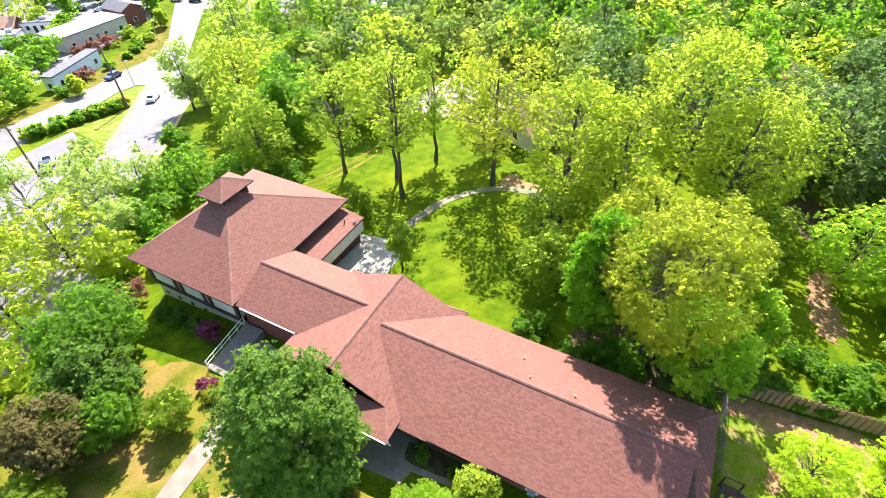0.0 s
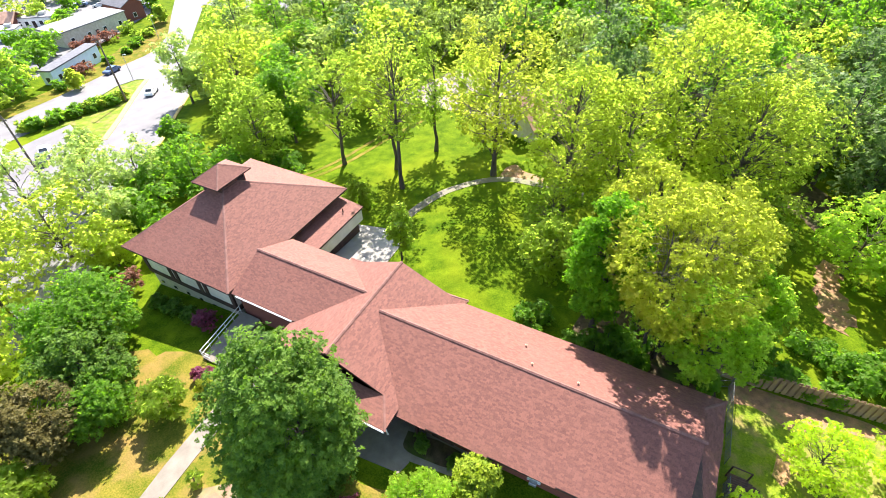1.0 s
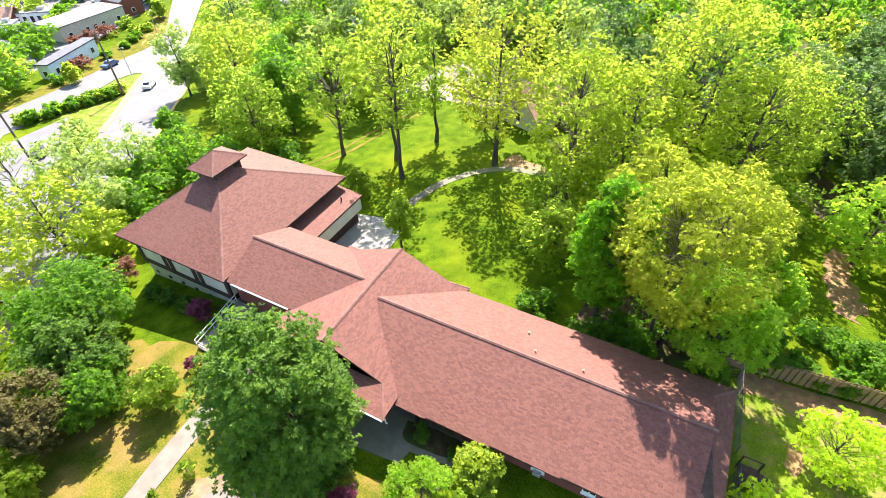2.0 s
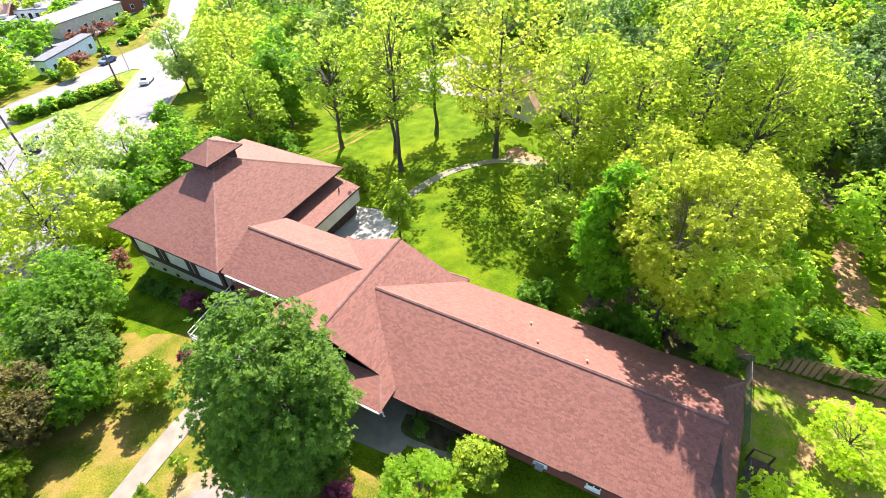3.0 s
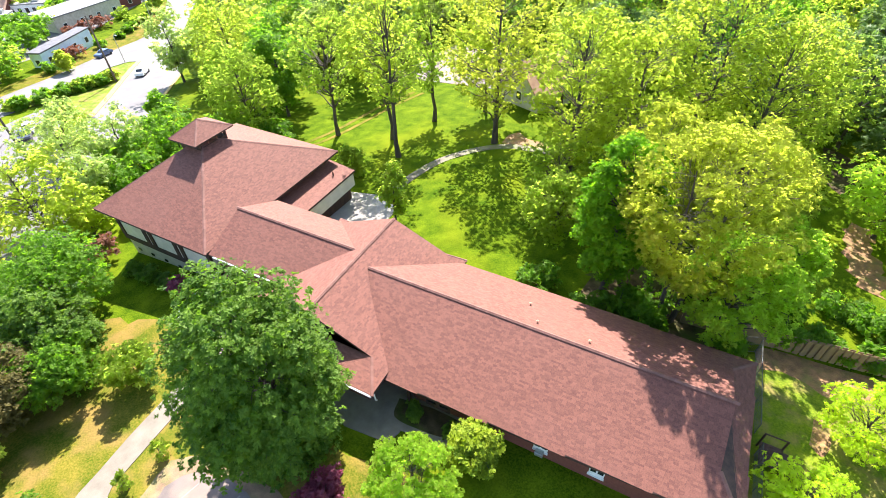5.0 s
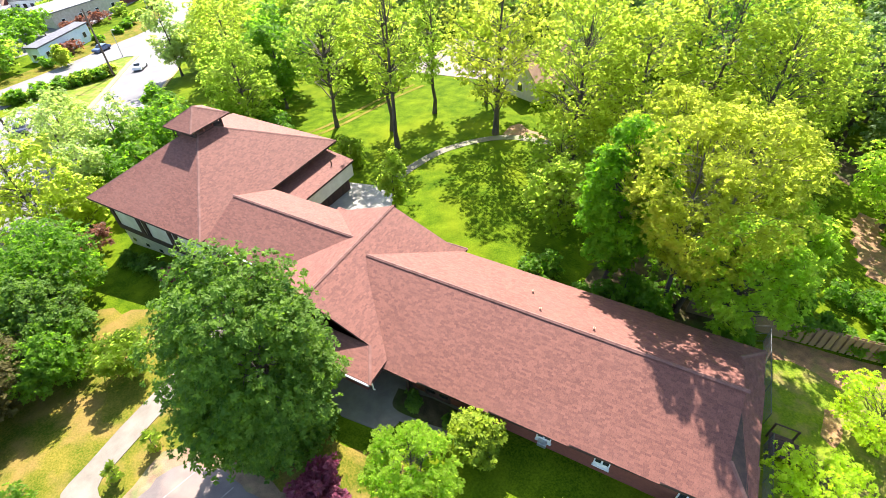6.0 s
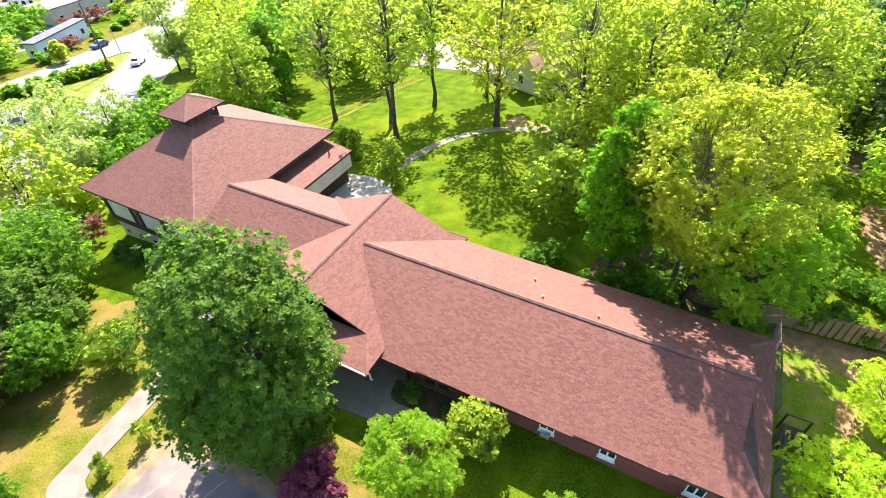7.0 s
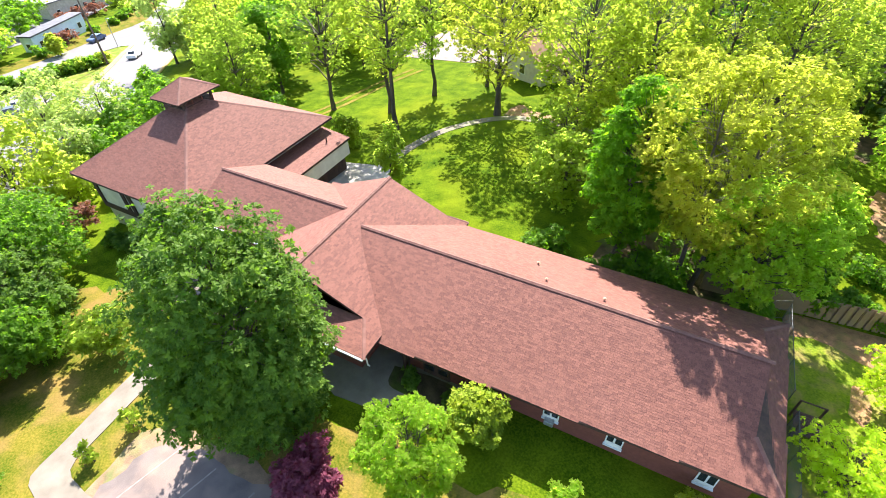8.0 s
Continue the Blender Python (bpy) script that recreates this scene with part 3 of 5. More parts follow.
S_W, S_E, N_W, N_E = wing_eave(5.4, -6.15), wing_eave(SX, -5.6), wing_eave(5.4, 5.4), wing_eave(SX, 5.3)
wing = roof("wing_roof", "long brown shingled roof of the classroom wing",
            [[(0.5, 0, WR), S_W, S_E, (GX, -gy0, gz), (GX, 0, WR)],
             [(0.5, 0, WR), (GX, 0, WR), (GX, gy0, gz), N_E, N_W],
             [S_E, N_E, (GX, gy0, gz), (GX, -gy0, gz)]],
            [[(0.6, 0, WR), (GX + 0.15, 0, WR)], [(GX, -gy0, gz), S_E], [(GX, gy0, gz), N_E]], 11)
part("gable", mesh("gable", *deck([(GX - 0.3, -gy0, gz - 0.02), (GX - 0.3, gy0, gz - 0.02), (GX - 0.3, 0, WR - 0.06)], 0.1), TIMBER), wing, "dark timber gable")

# entrance block: ridge along y, gable over skirt at both ends
ER, EE, EX = 5.85, 3.3, -0.55
EW = 6.15
YN, YF, SN, SF = -5.5, 5.3, -7.6, 5.9
ez = 3.85
ex = (ER - ez) / (ER - EE) * EW
ent = roof("entrance_roof", "brown shingled roof with small gables over the entrance",
           [[(EX, YN, ER), (EX + ex, YN, ez), (EX + EW, SN, EE), (EX + EW, SF, EE), (EX + ex, YF, ez), (EX, YF, ER)],
            [(EX, YN, ER), (EX, YF, ER), (EX - ex, YF, ez), (EX - EW, SF, EE), (EX - EW, SN, EE), (EX - ex, YN, ez)],
            [(EX + ex, YF, ez), (EX + EW, SF, EE), (EX - EW, SF, EE), (EX - ex, YF, ez)],
            [(EX - ex, YN, ez), (EX - EW, SN, EE), (EX + EW, SN, EE), (EX + ex, YN, ez)]],
           [[(EX, YN, ER), (EX, YF, ER)], [(EX + ex, YN, ez), (EX + EW, SN, EE)], [(EX + ex, YF, ez), (EX + EW, SF, EE)],
            [(EX - ex, YN, ez), (EX - EW, SN, EE)], [(EX - ex, YF, ez), (EX - EW, SF, EE)]], 31)
for y in (YN + 0.12, YF - 0.12):
    part("gable", mesh("gable", *deck([(EX - ex, y, ez - 0.02), (EX + ex, y, ez - 0.02), (EX, y, ER - 0.06)], 0.1), TIMBER), ent, "dark timber gable")

# link between the entrance and the hall
LR, LE, LY, LW = 5.45, 3.5, 1.25, 4.1
link = roof("link_roof", "brown shingled roof of the connecting corridor",
            [[(-13.5, LY, LR), (-1.3, LY, LR), (-6.0, LY - LW, LE), (-13.5, LY - LW, LE)][::-1],
             [(-13.5, LY, LR), (-1.3, LY, LR), (-6.0, LY + LW, LE), (-13.5, LY + LW, LE)]],
            [[(-13.6, LY, LR), (-1.5, LY, LR)]], 51)
part("gable", mesh("gable", *deck([(-13.3, LY - LW, LE - 0.02), (-13.3, LY + LW, LE - 0.02), (-13.3, LY, LR - 0.06)], 0.1), TIMBER), link, "dark timber gable")

# hall: hipped roof with a louvred cupola
HX0, HX1, HY0, HY1, HE = -28.2, -13.75, -3.05, 14.9, 3.5
TOP = (-21.5, 5.7, 8.0)
HC = ((HX0, HY0, HE), (HX1, HY0, HE), (HX1, HY1, HE), (HX0, HY1, HE))
hall = roof("hall_roof", "large brown shingled hip roof of the hall",
            [[HC[i], HC[(i + 1) % 4], TOP] for i in range(4)], [[c, TOP] for c in HC], 71)
CX, CY, CW, CD, CE = -21.9, 6.1, 1.75, 2.28, 8.25
cupola = part("cupola", box("cupola", CX - 1.3, CX + 1.3, CY - 1.6, CY + 1.6, 5.4, CE - 0.72, TIMBER, 0.02), building, "open timber cupola with a shingled cap")
part("soffit", box("soffit", CX - 1.45, CX + 1.45, CY - 1.75, CY + 1.75, CE - 0.24, CE - 0.13, TIMBER), cupola)
cap_top = (CX, CY, CE + 1.25)
cs = [[(CX - CW, CY - CD, CE), (CX + CW, CY - CD, CE), cap_top], [(CX + CW, CY - CD, CE), (CX + CW, CY + CD, CE), cap_top],
      [(CX + CW, CY + CD, CE), (CX - CW, CY + CD, CE), cap_top], [(CX - CW, CY + CD, CE), (CX - CW, CY - CD, CE), cap_top]]
for i, s in enumerate(cs):
    part("cupola_slope", mesh("cupola_slope", *deck(s, 0.12), TIMBER), cupola)
    v, f = shingles([(x, y, z + 0.012) for x, y, z in s], 90 + i)
    part("shingles", mesh("shingles", v, f, SHINGLE), cupola, kind="stuff")
for c in ((-1, -1), (1, -1), (1, 1), (-1, 1)):
    v, f = cap([(CX + c[0] * CW, CY + c[1] * CD, CE), cap_top], 0.22)
    part("hip_cap", mesh("hip_cap", v, f, RIDGE), cupola, kind="stuff")
    part("post", box("post", CX + c[0] * 1.2 - 0.1, CX + c[0] * 1.2 + 0.1, CY + c[1] * 1.5 - 0.1, CY + c[1] * 1.5 + 0.1, CE - 0.74, CE - 0.2, TIMBER, 0.01), cupola)
for x, y in ((-0.4, -1.5), (0.4, -1.5), (1.2, -0.5), (1.2, 0.5), (-1.2, -0.5), (-1.2, 0.5), (-0.4, 1.5), (0.4, 1.5)):
    part("post", box("post", CX + x - 0.06, CX + x + 0.06, CY + y - 0.06, CY + y + 0.06, CE - 0.74, CE - 0.2, BRICK, 0.01), cupola, "reddish timber post")

# low roof on the east side of the hall
low = roof("lower_roof", "low brown shingled roof tucked under the hall eave",
           [[(-14.8, 3.3, 2.5), (-11.45, 3.3, 2.05), (-11.45, 14.4, 2.05), (-14.8, 14.4, 2.5)]], [], 85)
part("wall", box("wall", -14.5, -11.6, 3.6, 14.2, 0.3, 1.85, STUCCO), building, "cream stucco side wall")
part("wall", box("wall", -14.5, -12.1, 3.6, 13.9, -3.2, 0.3, TIMBER), building, "dark recessed base wall")

# walls
part("wall", box("wall", 6.9, 25.3, -5.05, 4.7, -1.6, 3.1, BRICK), building, "red brick wall of the classroom wing")
part("wall", box("wall", -5.4, 6.9, -4.4, 4.7, -1.6, 3.1, BRICK), building, "red brick wall set back behind the porch")
part("wall", box("wall", -5.2, 4.4, -6.6, -4.4, -1.0, 3.1, BRICK), building, "red brick wall of the entrance")
part("porch_post", box("porch_post", 6.7, 6.9, -5.5, -5.3, 0.3, 3.1, TIMBER, 0.01), building, "dark timber porch post")
door = part("door", box("door", 7.9, 9.7, -5.13, -5.05, 0.45, 2.6, TIMBER, 0.01), building, "dark double entrance door")
for x in (8.35, 9.25):
    part("pane", box("pane", x - 0.3, x + 0.3, -5.15, -5.11, 0.9, 2.4, GLASS), door)
part("wall", box("wall", -14.0, -5.4, -2.0, 4.6, -2.2, 3.2, BRICK), building, "dark red brick wall of the connecting corridor")
part("wall", box("wall", -27.2, -14.75, -2.15, 13.9, 0.3, 3.3, STUCCO), building, "pale stucco upper wall of the hall")
part("wall", box("wall", -27.1, -14.85, -2.05, 13.8, -5.0, -0.25, BEIGE), building, "beige blockwork lower wall of the hall")
part("floor_band", box("floor_band", -27.28, -14.67, -2.23, 13.98, -0.25, 0.3, TIMBER), building, "dark timber band between the storeys")
for x in (-27.0, -23.4, -22.6, -19.3, -18.5, -14.95):
    part("wall_post", box("wall_post", x - 0.22, x + 0.22, -2.27, -2.05, 0.3, 3.28, TIMBER), building, "dark timber wall post")
for i in range(6):
    x = -26.2 + 1.9 * i
    part("vent_opening", box("vent_opening", x - 0.2, x + 0.2, -2.11, -2.03, -1.65, -1.35, GLASS), building, "small dark wall vent")

# gutters and downpipes
for y, x0, x1, z in ((SN - 0.06, EX - EW, EX + EW, EE - 0.05), (LY - LW - 0.06, -13.0, -6.6, LE - 0.05)):
    part("gutter", box("gutter", x0, x1, y - 0.06, y + 0.06, z - 0.09, z + 0.03, WHITE, 0.02), building, "white painted gutter")
for x, y, z in ((EX + EW - 0.1, SN + 0.1, EE), (EX + EW - 2.6, SN + 0.1, EE), (-12.9, LY - LW + 0.1, LE)):
    v, f = tubes([([(x, y, z - 0.1), (x, y + 0.25, z - 0.45), (x, y + 0.28, z - 1.1), (x, y + 0.4, z - 1.3)], [0.05] * 4)], 8)
    part("downpipe", mesh("downpipe", v, f, WHITE), building, "white downpipe")

# classroom windows under the south eave
for i, x in enumerate((15.8, 19.15, 23.5)):
    win = part("window", box("window", x - 0.44, x + 0.44, -5.12, -5.04, 1.1, 2.3, WHITE, 0.015), building, "white framed sash window with a panelled base")
    for k in (-1, 1):
        part("pane", box("pane", x + 0.21 * k - 0.16, x + 0.21 * k + 0.16, -5.135, -5.11, 1.5, 2.2, GLASS), win, "dark glass pane")
    part("sill", box("sill", x - 0.48, x + 0.48, -5.19, -5.04, 1.03, 1.1, WHITE, 0.01), win)
    if i == 0:
        part("air_conditioner", box("air_conditioner", x - 0.26, x + 0.26, -5.45, -5.05, 0.95, 1.28, METAL, 0.02), win, "grey window air conditioner")

# roof vents
for x, y in ((12.0, 2.7), (13.1, 0.8), (16.5, 0.7)):
    z = WR - y * PITCH
    v, f = tubes([([(x, y, z - 0.1), (x, y, z + 0.22)], [0.06, 0.06]), ([(x, y, z + 0.2), (x, y, z + 0.24)], [0.09, 0.02])], 10)
    part("roof_vent", mesh("roof_vent", v, f, TAN_ROOF), wing, "short beige plumbing vent")
v, f = tubes([([(-12.7, 12.4, 2.1), (-12.7, 12.4, 2.65)], [0.07, 0.07])], 8)
part("roof_vent", mesh("roof_vent", v, f, TIMBER), low, "brown vent pipe")

# ---- trees and shrubs near the building ----
tree("maple_tree", "large dense dark green maple before the building", 1.7, -11.5, 15.6, 4.65, LEAF_MAPLE, count=165000, size=0.168, low=-0.14, lobes=230, lobe=0.235, shell=0.5, limb_size=0.3, rind=0.4)
tree("young_tree", "fresh light green young tree beside the front lawn", 10.7, -11.2, 6.9, 2.75, LEAF_FRESH, count=44000, size=0.118, low=0.02, lobes=130, lobe=0.155, shell=0.35, stems=3, limb_size=0.25)
tree("magnolia_shrub", "glossy yellow-green magnolia shrub at the wing wall", 12.5, -7.4, 3.9, 1.6, LEAF_GLOSSY, "shrub", count=13050, size=0.18, low=0.0, lobes=90, lobe=0.27, shell=0.88, limb_size=0.15)
tree("japanese_maple", "low purple-leaved Japanese maple by the car park", 6.5, -13.9, 3.0, 1.75, LEAF_PURPLE, count=17400, size=0.18, low=0.1, lobes=28, lobe=0.36)
for x, y, h, r in ((32.5, 4.27, 4.9, 3.0), (29.0, -2.3, 4.7, 2.5), (37.6, 6.6, 4.5, 2.5)):
    tree("yard_tree", "bright lime-green tree in the fenced yard", x, y, h, r, LEAF_YARD, count=17000, size=0.125, low=0.1, lobes=70, lobe=0.2, shell=0.4, group="trees in the yard")
tree("holly_tree", "dark green broad tree beside the hall", -25.05, -10.40, 7.6, 5.3, LEAF_DARK, count=52000, size=0.19, low=0.04, lobes=70, lobe=0.26, rind=0.4)
tree("holly_tree", "dark green rounded tree on the front lawn", -16.4, -14.9, 5.3, 2.9, LEAF_DARK, count=30000, size=0.18, low=0.04, lobes=70, lobe=0.26)
tree("holly_tree", "dark green tree beside the brown cedar", -20.07, -13.36, 6.7, 4.1, LEAF_MAPLE, count=38000, size=0.185, low=0.04, lobes=70, lobe=0.26)
tree("crape_myrtle", "small light green tree on the dry lawn", -12.1, -12.4, 3.6, 2.0, LEAF_BRIGHT, count=9280, size=0.198, low=0.15, lobes=20, stems=3, shell=0.3)
tree("cedar", "browning dense cedar at the lawn edge", -18.33, -18.47, 7.1, 3.6, LEAF_BROWN, count=48720, size=0.153, low=0.02, lobes=60, lobe=0.24, shell=0.6)
tree("shrub_tree", "light green bushy tree at the lawn corner", -15.34, -22.32, 4.0, 2.6, LEAF_BRIGHT, count=13920, size=0.225, low=0.04, lobes=28)
for x, y, h, r in ((-41.6, -3.32, 9.5, 6.3), (-37.6, -11.96, 8.4, 5.7), (-49.6, -8.84, 10.1, 6.4), (-34.6, -1.84, 6.2, 3.5), (-45.5, -17.86, 9.5, 6.3), (-30.3, -17.66, 7.2, 4.8), (-34.7, -25.88, 8.3, 5.7), (-25.92, -23.39, 6.2, 3.7)):
    tree("elm_tree", "loose yellow-green elm beside the hall", x, y, h, r, LEAF_LIME, count=8260, size=0.306, low=0.06, lobes=36, lobe=0.3, shell=0.2, group="elms beside the hall")
for x, y, h, r in ((-50.5, 5.8, 10.5, 4.9), (-46.5, 10.6, 9.0, 4.2), (-40.0, 2.5, 7.5, 3.6), (-54.7, 0.18, 11.2, 5.3), (-56.5, 9.36, 9.1, 3.8)):
    tree("birch_tree", "sparse pale green tree by the street", x, y, h, r, LEAF_PALE, count=9500, size=0.252, low=0.05, lobes=30, lobe=0.3, shell=0.2, group="pale trees by the street")
for x, y, h, r in ((-44.4, 9.96, 5.3, 3.8), (-40.5, 14.50, 5.6, 4.0), (-36.0, 18.98, 5.6, 3.9), (-33.8, 11.53, 4.4, 3.3), (-46.2, 17.52, 5.9, 4.2), (-31.5, 3.14, 3.7, 2.9), (-38.7, 5.51, 4.8, 3.8), (-30.5, 20.93, 3.7, 3.1), (-58.5, 25.0, 4.2, 2.4)):
    tree("privet_shrub", "tall green shrub behind the hall", x, y, h, r, LEAF_DARK, "shrub", count=5340, size=0.342, low=0.02, lobes=18, group="shrubs behind the hall")
tree("ash_tree", "rounded bright green ash behind the hall", -34.0, 21.5, 14.2, 5.0, LEAF_BRIGHT, count=27550, size=0.234, low=0.06, lobes=64, lobe=0.25)
tree("ash_tree", "dense deep green ash behind the hall", -36.8, 31.0, 13.8, 4.4, LEAF_DARK, count=18850, size=0.342, low=0.06, lobes=32)
tree("walnut_tree", "open spreading walnut on the park lawn", -24.4, 27.4, 17.6, 6.2, LEAF_BRIGHT, count=15950, size=0.216, low=0.22, lobes=60, lobe=0.2, shell=0.15, stems=1, limb_size=0.6)
tree("pecan_tree", "tall slender pecan on the park lawn", -12.6, 24.3, 21.5, 4.2, LEAF_BRIGHT, count=7000, size=0.216, low=0.2, lobes=60, lobe=0.24, shell=0.15)
tree("pecan_tree", "tall sunlit yellow-green pecan in the park", -16.2, 28.6, 19.5, 5.4, LEAF_LIME, count=16680, size=0.216, low=0.2, lobes=54, shell=0.2, lobe=0.25)
tree("pecan_tree", "slim pecan with a dark trunk in the park", -13.6, 35.4, 17.8, 5.0, LEAF_BRIGHT, count=14500, size=0.225, low=0.2, lobes=44, shell=0.2, lobe=0.26)
tree("oak_tree", "tall thin-leaved oak with dark limbs in the park", -2.76, 31.3, 22.5, 7.2, LEAF_YELLOW, count=38000, size=0.18, low=0.12, lobes=70, lobe=0.2, shell=0.12, twigs=5)
tree("oak_tree", "broad bright oak at the edge of the park", 8.0, 25.8, 19.8, 5.6, LEAF_LIME, count=40000, size=0.178, low=0.08, lobes=110, shell=0.35, lobe=0.2, twigs=1, limb_size=0.3, rind=0.5)
tree("oak_tree", "large sunlit oak in the row behind the lawn", 12.9, 29.0, 18.6, 6.2, LEAF_LIME, count=40000, size=0.178, low=0.1, lobes=110, shell=0.35, lobe=0.2, twigs=1, limb_size=0.3, rind=0.5)
tree("oak_tree", "great spreading oak with leaning dark trunks", 18.2, 36.5, 21.8, 8.0, LEAF_LIME, count=66000, size=0.178, low=0.2, lobes=150, lobe=0.17, stems=2, shell=0.3, twigs=1, limb_size=0.3, rind=0.5)
tree("oak_tree", "large yellow-green oak in the back row", 24.3, 33.0, 18.8, 6.2, LEAF_LIME, count=40000, size=0.178, low=0.08, lobes=110, shell=0.35, lobe=0.2, twigs=1, limb_size=0.3, rind=0.5)
tree("oak_tree", "tall green oak beside the woods", 29.0, 41.5, 14.5, 6.0, LEAF_BRIGHT, count=17000, size=0.243, low=0.1, lobes=60, lobe=0.26)
tree("oak_tree", "green oak among the park trees", 5.2, 38.0, 14.7, 5.9, LEAF_BRIGHT, count=18850, size=0.243, low=0.2, lobes=50, shell=0.3, lobe=0.26)
tree("linden_tree", "dense deep green linden behind the wing", 15.6, 10.9, 15.2, 3.3, LEAF_LINDEN, count=60000, size=0.2, low=0.02, lobes=110, lobe=0.22)
tree("tulip_tree", "large yellow-green tree in blossom behind the wing", 20.8, 9.6, 17.2, 6.2, LEAF_YELLOW, count=84000, size=0.155, low=0.24, lobes=170, lobe=0.145, shell=0.35, limb_size=0.12, stems=2, twigs=1, rind=0.68)
tree("tulip_tree", "yellow-green tulip tree in blossom beside the linden", 16.9, 16.6, 15.2, 3.9, LEAF_YELLOW, count=34000, size=0.165, low=0.2, lobes=70, lobe=0.2, shell=0.35, limb_size=0.14, twigs=1, rind=0.65)
tree("tulip_tree", "rounded yellow-green tulip tree at the lawn edge", 22.9, 16.6, 14.6, 5.0, LEAF_YELLOW, count=46000, size=0.165, low=0.15, lobes=95, lobe=0.175, shell=0.35, limb_size=0.14, twigs=1, rind=0.65)
tree("hackberry_tree", "fresh green tree leaning over the wing roof", 23.9, 8.1, 10.9, 3.8, LEAF_FRESH, count=42000, size=0.17, low=0.12, lobes=80, lobe=0.22, shell=0.35, rind=0.6)
tree("box_elder", "fresh green box elder behind the board fence", 27.2, 15.6, 8.6, 3.1, LEAF_FRESH, count=26000, size=0.19, low=0.05, lobes=60, lobe=0.24)
tree("pecan_tree", "light green open pecan beside the park path", -8.09, 40.3, 14.5, 5.2, LEAF_LIME, count=10440, size=0.324, low=0.3, lobes=30, shell=0.3)
tree("elder_tree", "thin dull green tree beside the path end", 8.2, 20.6, 9.0, 3.9, LEAF_BRIGHT, count=11000, size=0.19, low=0.1, lobes=60, lobe=0.2, shell=0.2)
for x, y, h, r in ((24.6, 24.2, 5.0, 3.2), (28.2, 27.2, 5.4, 3.2), (20.2, 25.4, 4.6, 3.0), (28.6, 33.2, 6.2, 3.6), (15.6, 22.8, 4.4, 2.8)):
    tree("understory_shrub", "mid-green tall shrub beneath the oaks", x, y, h, r, LEAF_BRIGHT, "shrub", count=9000, size=0.21, low=0.03, lobes=36, lobe=0.28, shell=0.4, twigs=1, group="shrubs beneath the oaks")
tree("elder_tree", "half-shaded green tree at the lawn edge", 10.0, 15.5, 8.0, 3.8, LEAF_BRIGHT, count=20000, size=0.2, low=0.05, lobes=60, lobe=0.24, shell=0.25)
tree("slim_tree", "slender young light green tree on the lawn", -4.7, 11.3, 7.4, 1.4, LEAF_BRIGHT, count=7540, size=0.198, low=0.06, lobes=26, lobe=0.42)
tree("lawn_shrub", "round light green shrub beside the hall", -15.2, 18.4, 3.6, 1.9, LEAF_BRIGHT, "shrub", count=7250, size=0.216, low=0.02, lobes=18)
tree("lawn_shrub", "low green shrub at the edge of the shade", 10.72, 8.64, 2.1, 1.7, LEAF_DARK, "shrub", count=4180, size=0.225, low=0.02, lobes=14)
for x, y, h, r in ((41.5, 20.0, 8.5, 4.1), (41.0, 27.11, 10.3, 5.1), (42.0, 14.59, 8.4, 4.3), (36.3, 29.4, 9.6, 5.3), (43.3, 21.28, 9.8, 4.5)):
    tree("sycamore_tree", "dense green tree beside the bare clearing", x, y, h, r, LEAF_FRESH if x < 42 else LEAF_DARK, count=14000, size=0.24, low=0.04, lobes=40, lobe=0.26, group="trees beside the clearing")
for x, y, h, r in ((32.6, 16.41, 1.9, 1.9), (28.36, 14.60, 2.5, 2.1), (35.3, 14.15, 2.5, 2.1), (38.0, 15.94, 2.3, 1.9)):
    tree("undergrowth_shrub", "deep green undergrowth shrub behind the fence", x, y, h, r, LEAF_DARK, "shrub", count=3020, size=0.279, low=0.02, lobes=12, shell=0.3, group="undergrowth behind the fence")
for x, y, h, r, leaf in ((-58.0, 40.6, 14.5, 7.5, LEAF_LIME), (-57.0, 57.0, 13.0, 6.0, LEAF_DARK), (-65.7, 51.7, 11.9, 6.5, LEAF_LIME), (-69.9, 42.6, 9.2, 4.9, LEAF_PALE), (-48.6, 32.2, 10.0, 5.3, LEAF_BRIGHT), (-31.2, 44.1, 12.4, 5.7, LEAF_LIME), (-40.2, 53.5, 12.5, 6.3, LEAF_BRIGHT)):
    tree("street_tree", "leafy yellow-green tree along the street", x, y, h, r, leaf, count=19000, size=0.3, low=0.06, lobes=60, lobe=0.25, shell=0.3, twigs=1, group="trees along the street")
tree("street_tree", "dense dark green tree behind the park", -41.5, 37.2, 13.6, 5.4, LEAF_DARK, count=11020, size=0.432, low=0.1, lobes=28)
tree("street_tree", "sparse pale tree at the street bend", -71.5, 39.1, 15.0, 4.2, LEAF_PALE, count=8120, size=0.378, low=0.08, lobes=30, shell=0.2)

